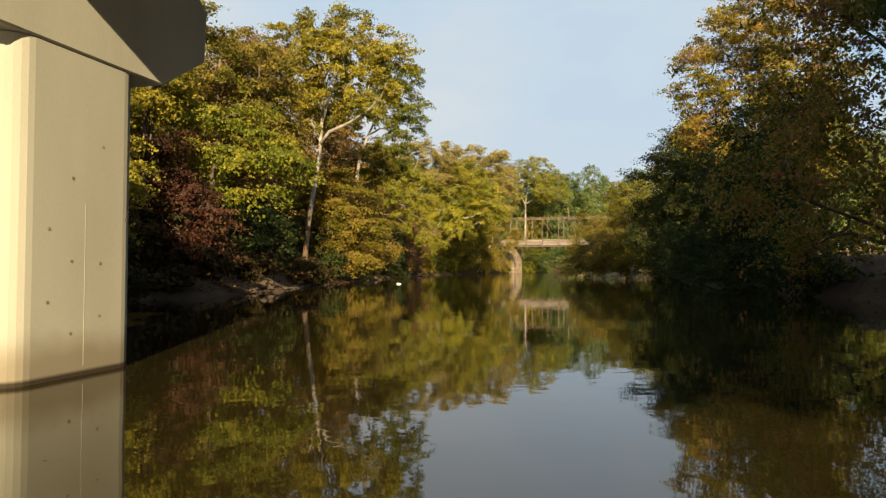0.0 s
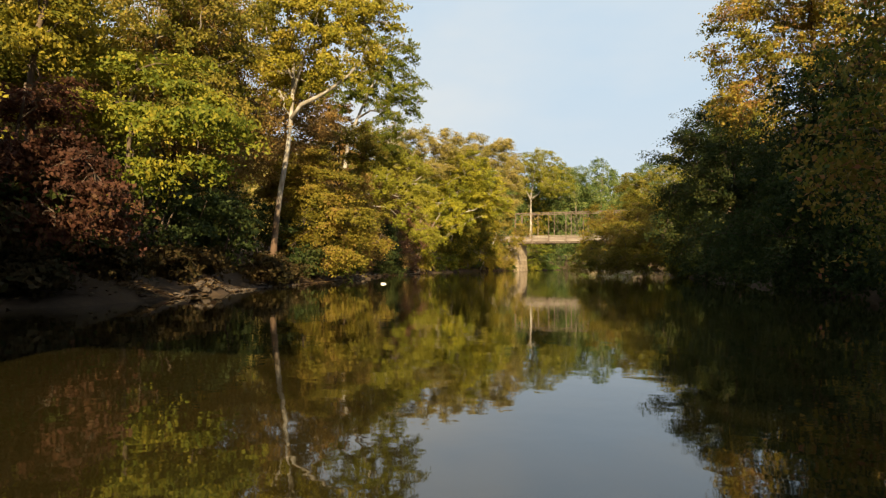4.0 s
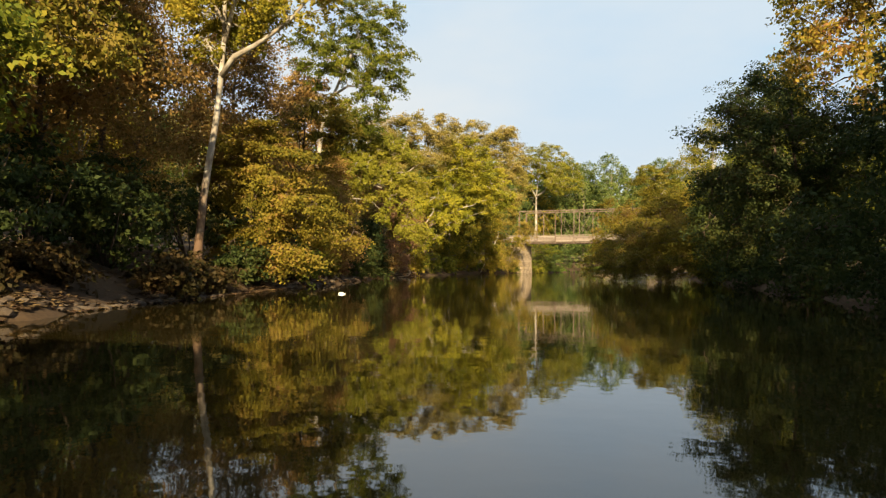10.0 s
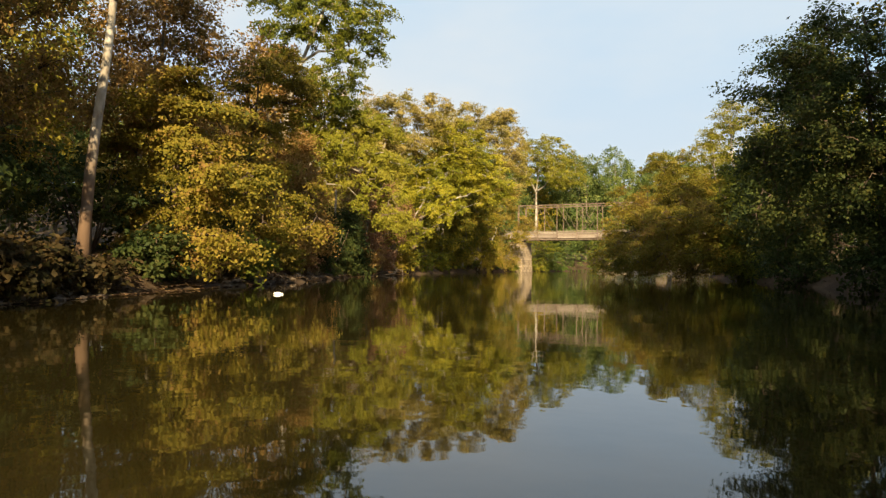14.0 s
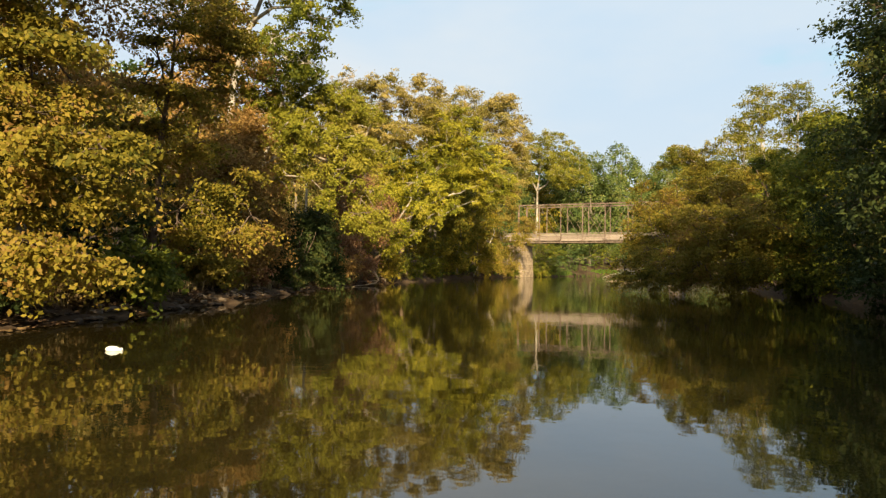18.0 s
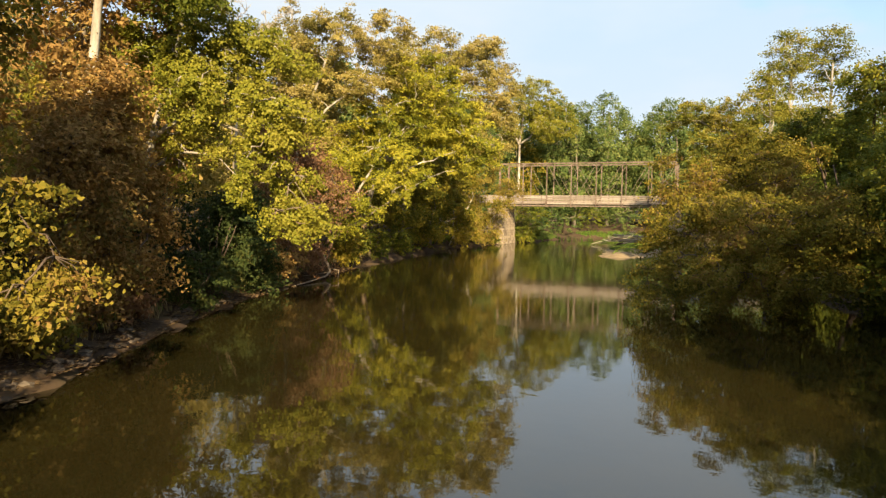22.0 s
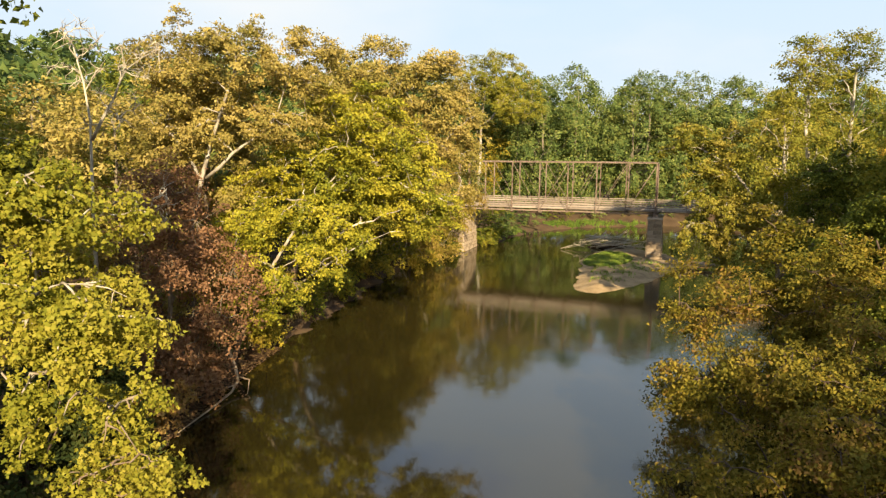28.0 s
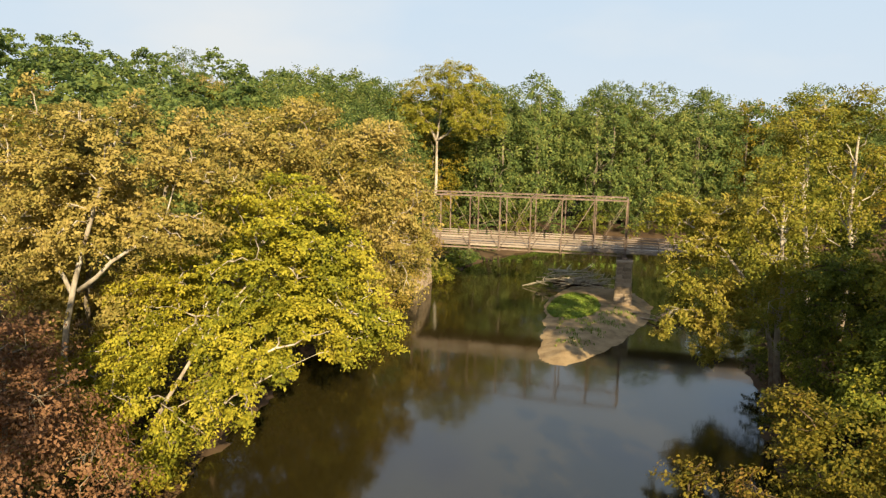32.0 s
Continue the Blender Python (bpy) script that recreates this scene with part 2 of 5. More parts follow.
# the column's own waterline: silt stains that fade upward with an uneven edge
wet_concrete = concrete.copy()
wet_concrete.name = "concrete_waterline"
n, l = wet_concrete.node_tree.nodes, wet_concrete.node_tree.links
clean = [q for q in n if q.bl_idname == "ShaderNodeValToRGB"][0]
tc2, sep, edge = n.new("ShaderNodeTexCoord"), n.new("ShaderNodeSeparateXYZ"), n.new("ShaderNodeTexNoise")
edge.inputs["Scale"].default_value = 2.2
wav = n.new("ShaderNodeMath")
wav.operation = "MULTIPLY_ADD"
wav.inputs[1].default_value = -0.3
stain = n.new("ShaderNodeValToRGB")
stain.color_ramp.elements[0].position, stain.color_ramp.elements[0].color = 0.0, (0.62, 0.62, 0.62, 1)
stain.color_ramp.elements[1].position, stain.color_ramp.elements[1].color = 0.42, (0, 0, 0, 1)
stain.color_ramp.interpolation = "EASE"
tint = n.new("ShaderNodeMixRGB")
tint.inputs["Color2"].default_value = (0.15, 0.105, 0.055, 1)
l.new(tc2.outputs["Object"], sep.inputs[0])
l.new(tc2.outputs["Object"], edge.inputs["Vector"])
l.new(edge.outputs["Fac"], wav.inputs[0])
l.new(sep.outputs["Z"], wav.inputs[2])
l.new(wav.outputs[0], stain.inputs["Fac"])
l.new(stain.outputs["Color"], tint.inputs["Fac"])
l.new(clean.outputs["Color"], tint.inputs["Color1"])
wet, soak = n.new("ShaderNodeMapRange"), n.new("ShaderNodeMixRGB")
wet.inputs["From Min"].default_value, wet.inputs["From Max"].default_value = 0.035, 0.07
wet.inputs["To Min"].default_value, wet.inputs["To Max"].default_value = 1.0, 0.0
soak.inputs["Color2"].default_value = (0.035, 0.026, 0.015, 1)
l.new(sep.outputs["Z"], wet.inputs["Value"])
l.new(wet.outputs["Result"], soak.inputs["Fac"])
l.new(tint.outputs["Color"], soak.inputs["Color1"])
l.new(soak.outputs["Color"], n["Principled BSDF"].inputs["Base Color"])
steel = material("rusted_steel", [(0.11, 0.075, 0.055), (0.18, 0.13, 0.10), (0.26, 0.20, 0.16)], 0.75, scale=2.0, bump=0.3, bump_scale=25, random_mix=0.2)
board = material("weathered_boards", [(0.17, 0.135, 0.11), (0.27, 0.22, 0.18), (0.37, 0.32, 0.27)], 0.85, scale=1.4, bump=0.4, bump_scale=30, stretch=(0.25, 1, 1), random_mix=0.35)
deadwood = material("driftwood", [(0.16, 0.115, 0.08), (0.30, 0.23, 0.16), (0.42, 0.34, 0.26)], 0.9, scale=3, bump=0.7, bump_scale=16, random_mix=0.3)
grass_green = material("grass_green", [(0.05, 0.10, 0.012), (0.10, 0.17, 0.02), (0.16, 0.20, 0.03)], 0.7, scale=0.8, random_mix=0.5, island=True)
grass_bar = material("grass_bright", [(0.10, 0.17, 0.02), (0.17, 0.25, 0.03), (0.26, 0.29, 0.05)], 0.7, scale=0.8, random_mix=0.5, island=True)
grass_dry = material("grass_dry", [(0.12, 0.09, 0.03), (0.22, 0.16, 0.07), (0.32, 0.24, 0.12)], 0.8, scale=0.8, random_mix=0.5, island=True)
litter = material("leaf_litter", [(0.045, 0.023, 0.012), (0.085, 0.045, 0.022), (0.13, 0.077, 0.036), (0.18, 0.118, 0.05)], 0.85, scale=0.8, random_mix=0.7, island=True)
white_foam = material("white_plastic", [(0.70, 0.68, 0.60), (0.82, 0.80, 0.74)], 0.5, scale=6, bump=0.2)

water = bpy.data.materials.new("river_water")
water.use_nodes = True
n, l = water.node_tree.nodes, water.node_tree.links
b = n["Principled BSDF"]
b.inputs["Roughness"].default_value, b.inputs["IOR"].default_value = 0.034, 1.70
tc = n.new("ShaderNodeTexCoord")
silt = n.new("ShaderNodeTexNoise")
silt.inputs["Scale"].default_value, silt.inputs["Detail"].default_value = 0.06, 4
sramp = n.new("ShaderNodeValToRGB")
sramp.color_ramp.elements[0].position, sramp.color_ramp.elements[1].position = 0.3, 0.7
sramp.color_ramp.elements[0].color, sramp.color_ramp.elements[1].color = (0.0155, 0.0124, 0.0038, 1), (0.0245, 0.0189, 0.0055, 1)
l.new(tc.outputs["Object"], silt.inputs["Vector"])
l.new(silt.outputs["Fac"], sramp.inputs["Fac"])
l.new(sramp.outputs["Color"], b.inputs["Base Color"])
ripple, swell = n.new("ShaderNodeTexNoise"), n.new("ShaderNodeTexNoise")
ripple.inputs["Scale"].default_value, ripple.inputs["Detail"].default_value = 3.2, 2
swell.inputs["Scale"].default_value, swell.inputs["Detail"].default_value = 0.55, 2
for q in (ripple, swell):
    l.new(tc.outputs["Object"], q.inputs["Vector"])
both = n.new("ShaderNodeMath")
both.operation = "MULTIPLY_ADD"
both.inputs[1].default_value = 4.0
l.new(swell.outputs["Fac"], both.inputs[0])
l.new(ripple.outputs["Fac"], both.inputs[2])
along, reach = n.new("ShaderNodeSeparateXYZ"), n.new("ShaderNodeMapRange")
reach.inputs["From Min"].default_value, reach.inputs["From Max"].default_value = 70, 112
reach.inputs["To Min"].default_value, reach.inputs["To Max"].default_value = 0.024, 0.075
l.new(tc.outputs["Object"], along.inputs[0])
l.new(along.outputs["Y"], reach.inputs["Value"])
l.new(reach.outputs["Result"], b.inputs["Roughness"])
wb = n.new("ShaderNodeBump")
wb.inputs["Strength"].default_value, wb.inputs["Distance"].default_value = 0.07, 0.02
l.new(both.outputs[0], wb.inputs["Height"])
l.new(wb.outputs["Normal"], b.inputs["Normal"])


# ---- shape helpers ----
def mesh_of(name, verts, faces, mat, smooth=False):
    me = bpy.data.meshes.new(name)
    me.from_pydata([tuple(v) for v in verts], [], faces)
    if smooth:
        me.shade_smooth()
    me.materials.append(mat)
    return me


def part(name, me, parent=None, label="", place=None, kind=""):
    ob = new(name, me)
    if parent:
        ob.parent = parent
    if place is not None:
        ob.matrix_basis = place
    return tagged(ob, label, kind=kind)


def bm_mesh(name, bm, mat, smooth=False):
    me = bpy.data.meshes.new(name)
    bm.to_mesh(me)
    bm.free()
    if smooth:
        me.shade_smooth()
    me.materials.append(mat)
    return me


def box_mesh(name, sx, sy, sz, mat, bevel=0.0, rough_edges=0.0, rng=None):
    """A box centred on x and y that stands on z = 0, with bevelled edges."""
    bm = bmesh.new()
    bmesh.ops.create_cube(bm, size=1, matrix=Matrix.Translation((0, 0, sz / 2)) @ Matrix.Diagonal((sx, sy, sz, 1)))
    if bevel:
        bmesh.ops.bevel(bm, geom=bm.edges[:], offset=bevel, segments=1, affect="EDGES")
    if rough_edges:
        for v in bm.verts:
            v.co += Vector([rng.uniform(-1, 1) * rough_edges for _ in range(3)])
    return bm_mesh(name, bm, mat)


def beam_mesh(name, a, c, width, height, mat):
    """A straight I-shaped bar from a to c: two flanges and a web."""
    a, c = Vector(a), Vector(c)
    q = (c - a).to_track_quat("X", "Z").to_matrix().to_4x4()
    length = (c - a).length
    bm = bmesh.new()
    t = min(width, height) * 0.18
    for sy, sz, oz in ((width, t, height / 2 - t / 2), (width, t, -height / 2 + t / 2), (t * 1.4, height - 2 * t, 0)):
        bmesh.ops.create_cube(bm, size=1, matrix=Matrix.Translation(a) @ q @ Matrix.Translation((length / 2, 0, oz)) @ Matrix.Diagonal((length, sy, sz, 1)))
    return bm_mesh(name, bm, mat)


def tube(points, radii, sides=6):
    """Vertices and faces of a tapered round limb along points."""
    points = [Vector(p) for p in points]
    verts, faces = [], []
    for i, p in enumerate(points):
        d = (points[min(i + 1, len(points) - 1)] - points[max(i - 1, 0)]).normalized()
        u = d.cross(Vector((0.31, 0.95, 0.05))).normalized()
        v = d.cross(u)
        for k in range(sides):
            ang = 2 * math.pi * k / sides
            verts.append(p + (u * math.cos(ang) + v * math.sin(ang)) * radii[i])
    for i in range(len(points) - 1):
        for k in range(sides):
            j = (k + 1) % sides
            faces.append((i * sides + k, i * sides + j, (i + 1) * sides + j, (i + 1) * sides + k))
    faces.append(tuple(range(sides))[::-1])
    faces.append(tuple(range((len(points) - 1) * sides, len(points) * sides)))
    return verts, faces


def bend(a, c, sag, steps, rng, wobble):
    """A wandering line from a to c, lifted by sag in the middle."""
    a, c = Vector(a), Vector(c)
    out = []
    for i in range(steps + 1):
        u = i / steps
        p = a.lerp(c, u)
        p.z += sag * 4 * u * (1 - u)
        if 0 < i < steps:
            p += Vector([rng.uniform(-1, 1) * wobble for _ in range(3)])
        out.append(p)
    return out


# ---- the lie of the land ----
LEFT_BANK = [(60, -110), (45, -60), (18.5, 10), (13.6, 28), (13.2, 33), (12.8, 36), (11.9, 39), (10.0, 43.5), (8.7, 46.5), (6.6, 53), (3.9, 60), (2.3, 64.5), (0.8, 70), (-2, 76),
             (-5.2, 84.7), (-6.6, 91.5), (-8.8, 99.5), (-10.2, 108), (-11.2, 116), (-12.6, 124), (-14, 137), (-12.9, 146), (-11, 154),
             (-9.3, 165), (-7.8, 172), (-4, 181), (3, 188), (12, 193), (30, 197), (70, 196), (140, 180)]
RIGHT_BANK = [(140, 150), (70, 166), (42, 166), (32, 158), (27, 150), (24, 142), (22, 134), (21.5, 125), (21, 115), (22, 104), (24, 94),
              (26, 84), (28.5, 72), (31, 60), (34, 48), (38, 35), (45, 10), (68, -60), (85, -110)]
RING = np.array(LEFT_BANK + RIGHT_BANK, float)


def shore(x, y):
    """Distance from the water's edge: positive on land, negative over the river."""
    x, y = np.asarray(x, float), np.asarray(y, float)
    best, inside = np.full(x.shape, 1e9), np.zeros(x.shape, bool)
    for a, c in zip(RING, np.roll(RING, -1, 0)):
        d = c - a
        t = np.clip(((x - a[0]) * d[0] + (y - a[1]) * d[1]) / (d @ d), 0, 1)
        best = np.minimum(best, np.hypot(x - a[0] - t * d[0], y - a[1] - t * d[1]))
        if a[1] != c[1]:
            cross = ((a[1] > y) != (c[1] > y)) & (x < (c[0] - a[0]) * (y - a[1]) / (c[1] - a[1]) + a[0])
            inside ^= cross
    return np.where(inside, -best, best)


def ease(v):
    v = np.clip(v, 0, 1)
    return v * v * (3 - 2 * v)


def lie(x, y):
    """Height of the ground."""
    x, y = np.asarray(x, float), np.asarray(y, float)
    d = shore(x, y) + 0.45 * np.sin(x * 0.9 + y * 0.7) * np.sin(y * 0.43 - x * 0.3) + 0.25 * np.sin(y * 1.9 + x)
    land = 0.10 + 0.55 * ease(d / 1.6) + 1.2 * ease((d - 1.0) / 4.5) + 1.0 * ease((d - 6) / 20)
    land = land + 0.10 * np.sin(x * 1.3) * np.sin(y * 1.1 + 1) + 0.06 * np.sin(x * 3.1 + y * 2.3)
    hill = 26 * ease((-x + 0.35 * (y - 100) - 70) / 170) + 10 * ease((y - 260) / 250)
    bed = -0.05 + np.maximum(d * 0.45, -1.8)
    return np.where(d > 0, land + hill, bed)


def height(x, y):
    return float(lie(np.array([x]), np.array([y]))[0])


def axis_steps(lo, hi, step, far):
    mid = list(np.arange(lo, hi + step, step))
    out, s = [], step
    v = lo
    while v > -far:
        s *= 1.28
        v -= s
        out.append(v)
    right, s, v = [], step, mid[-1]
    while v < far:
        s *= 1.28
        v += s
        right.append(v)
    return np.array(out[::-1] + mid + right)


gx, gy = axis_steps(-26, 50, 0.7, 3500), axis_steps(8, 212, 0.9, 3500)
GX, GY = np.meshgrid(gx, gy)
GZ = lie(GX, GY)
nx, ny = len(gx), len(gy)
verts = np.stack([GX, GY, GZ], -1).reshape(-1, 3)
idx = np.arange(nx * ny).reshape(ny, nx)
quads = np.stack([idx[:-1, :-1], idx[:-1, 1:], idx[1:, 1:], idx[1:, :-1]], -1).reshape(-1, 4)
ground_mesh = mesh_of("ground", verts.tolist(), quads.tolist(), soil, True)
ground = part("ground", ground_mesh, None, "dark brown muddy river banks and leaf-strewn forest floor", kind="structure")

wv, wf = [(-400, -400, 0), (500, -400, 0), (500, 600, 0), (-400, 600, 0)], [(0, 1, 2, 3)]
river = part("water", mesh_of("water", wv, wf, water), None, "still olive-brown river mirroring trees and sky", kind="structure")


# ---- trees ----
def leaf_cloud(name, centres, outward, per, spread, size, mat, rs, flat=0.36, droop=0.4, lobed=False):
    """Leaves in sprays round the given centres, facing outward and up."""
    m = len(centres) * per
    c = np.repeat(centres, per, 0)
    out = np.repeat(outward, per, 0)
    r = np.repeat(spread, per)[:, None]
    axis = outward * np.array([1, 1, 0.35]) + rs.normal(0, 0.35, outward.shape)
    axis[:, 2] -= 0.12
    axis = np.repeat(axis / (np.linalg.norm(axis, axis=1, keepdims=True) + 1e-9), per, 0)
    u = rs.uniform(-0.45, 1.0, (m, 1))
    jit = rs.normal(0, 0.30, (m, 3)) * (1.15 - 0.6 * np.abs(u - 0.2))
    jit[:, 2] *= flat
    off = (axis * u + jit) * r
    off[:, 2] -= droop * (np.maximum(u[:, 0], 0) ** 2) * r[:, 0]
    p = c + off
    pad = outward * 0.7 + np.array([0, 0, 0.5]) + rs.normal(0, 0.3, outward.shape)
    nrm = np.repeat(pad, per, 0) + rs.normal(0, 0.62, (m, 3))
    nrm /= np.linalg.norm(nrm, axis=1, keepdims=True)
    way = np.cross(nrm, rs.normal(0, 1, (m, 3)))
    way /= np.linalg.norm(way, axis=1, keepdims=True) + 1e-9
    side = np.cross(nrm, way)
    s = (size * rs.uniform(0.65, 1.35, m))[:, None]
    if lobed:
        edge = [(-0.5, 0.0), (-0.10, 0.50), (0.16, 0.22), (0.64, 0.0), (0.16, -0.22), (-0.10, -0.50)]
        v = np.stack([p + way * s * a + side * s * c + nrm * s * abs(c) * 0.25 for a, c in edge], 1)
        me = bpy.data.meshes.new(name)
        me.vertices.add(m * 6)
        me.vertices.foreach_set("co", v.ravel())
        me.loops.add(m * 6)
        me.loops.foreach_set("vertex_index", np.arange(m * 6, dtype=np.int32))
        me.polygons.add(m)
        me.polygons.foreach_set("loop_start", (np.arange(m) * 6).astype(np.int32))
        me.update(calc_edges=True)
        me.materials.append(mat)
        return me
    wide = rs.uniform(0.30, 0.44, (m, 1))
    fine = 0 < size < 0.165
    k = 4 if fine else 3
    v = np.empty((m, k, 3))
    if fine:
        v[:, 0] = p - way * s * 0.55
        v[:, 1] = p + side * s * wide - way * s * 0.05 + nrm * s * 0.1
        v[:, 2] = p + way * s * 0.72
        v[:, 3] = p - side * s * wide - way * s * 0.05 + nrm * s * 0.1
    else:
        v[:, 0] = p - way * s * 0.45 + side * s * wide * 1.15
        v[:, 1] = p - way * s * 0.45 - side * s * wide * 1.15
        v[:, 2] = p + way * s * 0.75
    me = bpy.data.meshes.new(name)
    me.vertices.add(m * k)
    me.vertices.foreach_set("co", v.ravel())
    me.loops.add(m * k)
    me.loops.foreach_set("vertex_index", np.arange(m * k, dtype=np.int32))
    me.polygons.add(m)
    me.polygons.foreach_set("loop_start", (np.arange(m) * k).astype(np.int32))
    me.update(calc_edges=True)
    me.materials.append(mat)
    return me


def joined_tubes(name, tubes, mat):
    verts, faces = [], []
    for v, f in tubes:
        k = len(verts)
        verts += v
        faces += [tuple(i + k for i in face) for face in f]
    return mesh_of(name, verts, faces, mat, True)


def even_line(points, steps):
    """The same line in equal steps."""
    run = [0.0]
    for a, c in zip(points, points[1:]):
        run.append(run[-1] + (c - a).length)
    out = []
    for i in range(steps + 1):
        w = run[-1] * i / steps
        k = max(j for j in range(len(points) - 1) if run[j] <= w + 1e-9)
        out.append(points[k].lerp(points[k + 1], min(1, (w - run[k]) / max(1e-6, run[k + 1] - run[k]))))
    return out


def fill(blobs, step, rng, shelf=1.0):
    """Clumps of leaves spread through ellipsoids, more of them near the outside, a step or more apart; shelf: how flat they lie."""
    out = []
    for bx_, by_, bz_, rx_, ry_, rz_ in blobs:
        for _ in range(int(90 * rx_ * ry_ * rz_ / step ** 3) + 30):
            d = Vector([rng.gauss(0, 1) for _ in range(3)]).normalized() * (0.2 + 0.92 * rng.random()) ** 0.6
            p = (bx_ + d.x * rx_, by_ + d.y * ry_, bz_ + d.z * rz_)
            if all((p[0] - q[0]) ** 2 + (p[1] - q[1]) ** 2 + ((p[2] - q[2]) / shelf) ** 2 > step * step for q in out):
                out.append((*p, step * rng.uniform(0.45, 0.78)))
    return out


def tree(label, x, y, h, radius, palette, bark="grey", base=0.3, offset=(0.0, 0.0), leaves=9000, size=0.27, seed=1, trunk=None, lobes=None,
         squash=1.0, fork=0.0, whole=False, lobed=False, category="tree", name="tree", group="", bare=False, spray=0.9, per=56, open_crown=1.0,
         blobs=None, step=1.25, stem=None, boughs=(), flat=0.48, droop=0.4):
    """A tree with its foot at (x, y): a tapered trunk, limbs to each lobe of the crown, twigs and leaves.
    base: where the crown begins, as a share of the height; offset: how far the crown hangs to one side; blobs: ellipsoids
    (x, y, z and three radii) that the crown fills with clumps a step apart; stem, boughs: the lines of the trunk and of the main limbs."""
    rng, rs = random.Random(seed), np.random.RandomState(seed)
    foot = Vector((x, y, height(x, y) - 0.25))
    root = new(name)
    root.matrix_basis = Matrix.Translation(foot)
    tagged(root, label, category, group)
    r0 = trunk or 0.011 * h + 0.05
    top = Vector((offset[0] * 0.7, offset[1] * 0.7, h * 0.86))
    line = bend((0, 0, 0), top, 0, 9, rng, h * 0.009)
    if stem:
        line = even_line([Vector((0, 0, 0))] + [Vector(q) - foot for q in stem], 9)
    if blobs:
        lobes = fill(blobs, step, rng, 0.75 if squash < 1 else 1.0)
    part("trunk", mesh_of("trunk", *tube(line, [r0 * (1.35 if i == 0 else 1 - 0.085 * i) for i in range(10)], 9), BARK[bark], True), root)
    if lobes is None:
        lobes = []
        count = max(10, int(10 * open_crown + 2.2 * radius))
        for i in range(count):
            u = (i + 0.5) / count
            zz = base + (0.97 - base) * u
            w = math.sin(math.pi * min(1, (0.18 + 0.80 * u) ** 0.8)) ** 0.6
            ang = i * 2.4 + rng.uniform(-0.4, 0.4)
            rr = radius * w * rng.uniform(0.30, 0.86)
            lobes.append((offset[0] * (0.5 + 0.5 * w) + rr * math.cos(ang), offset[1] * (0.5 + 0.5 * w) + rr * math.sin(ang), zz * h - radius * 0.1, radius * (rng.uniform(0.36, 0.52) if whole else rng.uniform(0.26, 0.44))))
    else:
        lobes = [(a - x + rng.uniform(-0.3, 0.3), c - y + rng.uniform(-0.3, 0.3), d - foot.z + rng.uniform(-0.4, 0.4), e * rng.uniform(0.9, 1.12)) for a, c, d, e in lobes]
        lobes.sort(key=lambda q: math.hypot(q[0], q[1]) + abs(q[2] - h * 0.5))
    centre = np.array([offset[0], offset[1], (base + 1) / 2 * h])
    twigs, hub, outs, spread = [], [], [], []
    weight = sum(q[3] ** 2 for q in lobes)
    nodes = []
    for points, thick in boughs:
        way = even_line([Vector(q) - foot for q in points], 7)
        way = [q + Vector([rng.uniform(-1, 1) * 0.10 for _ in range(3)]) if 0 < i < 7 else q for i, q in enumerate(way)]
        sizes = [thick * (1 - 0.13 * i) for i in range(8)]
        part("limb", mesh_of("limb", *tube(way, sizes, 7), BARK[bark], True), root)
        nodes += list(zip(way, sizes))[1:]
    for lx, ly, lz, lr in lobes:
        c = Vector((lx, ly, lz))
        start_z = max(h * base * 0.75, lz - max(1.0, 0.8 * math.hypot(lx - offset[0], ly - offset[1]) + lr * 0.8))
        k = min(8.6, max(1.0, fork * 9 + (rng.uniform(0, 3.6) if fork else 0), start_z / (h * 0.86) * 9))
        a = line[int(k)].lerp(line[int(k) + 1], k % 1)
        lr0 = r0 * (1 - 0.085 * k) * 0.36
        near = min(nodes, key=lambda q: (q[0] - c).length, default=None)
        if near and (near[0] - c).length < 0.75 * (a - c).length:
            a, lr0 = near[0], min(near[1] * 0.85, lr0)
        reach = c + Vector((c.x - a.x, c.y - a.y, 0.5 * abs(c.z - a.z) + 0.2)).normalized() * lr * 0.3
        path = bend(a, reach, 0.05 * (c - a).length, 5, rng, 0.085 * (c - a).length)
        nodes += [(path[i], lr0 * (1 - 0.17 * i) + 0.014) for i in (2, 3, 4)]
        shape = tube(path, [lr0 * (1 - 0.17 * i) + 0.014 for i in range(6)], 6)
        if whole:
            twigs.append(shape)
        else:
            part("limb", mesh_of("limb", *shape, BARK[bark], True), root)
        if whole:
            continue
        m = max(4, int(leaves / per * lr * lr / weight))
        for _ in range(m):
            d = Vector(rs.normal(0, 1, 3)).normalized()
            p = c + Vector((d.x, d.y, d.z * 0.8 * squash)) * lr * (rng.random() ** 0.45) * 1.05
            if not whole and rng.random() < (0.35 if not bare else 1.0):
                mid = path[rng.choice((3, 4, 5))]
                q = bend(mid, p, 0.1 * lr, 2, rng, 0.05 * lr)
                twigs.append(tube(q, [0.032, 0.02, 0.008] if bark == "white" else [0.028, 0.02, 0.008], 4 if bark == "white" else 3))
                if bare:
                    for _ in range(2):
                        e = p + Vector(rs.normal(0, 1, 3)) * lr * 0.5
                        e.z += 0.3 * lr
                        twigs.append(tube([q[1], (q[1] + e) / 2 + Vector(rs.normal(0, 0.08, 3)), e], [0.02, 0.014, 0.005], 3))
            hub.append(p)
            o = np.array(p) - np.array(c) * 0.6 - centre * 0.4
            outs.append(o / (np.linalg.norm(o) + 1e-6))
            spread.append(spray * rng.uniform(0.6, 1.25))
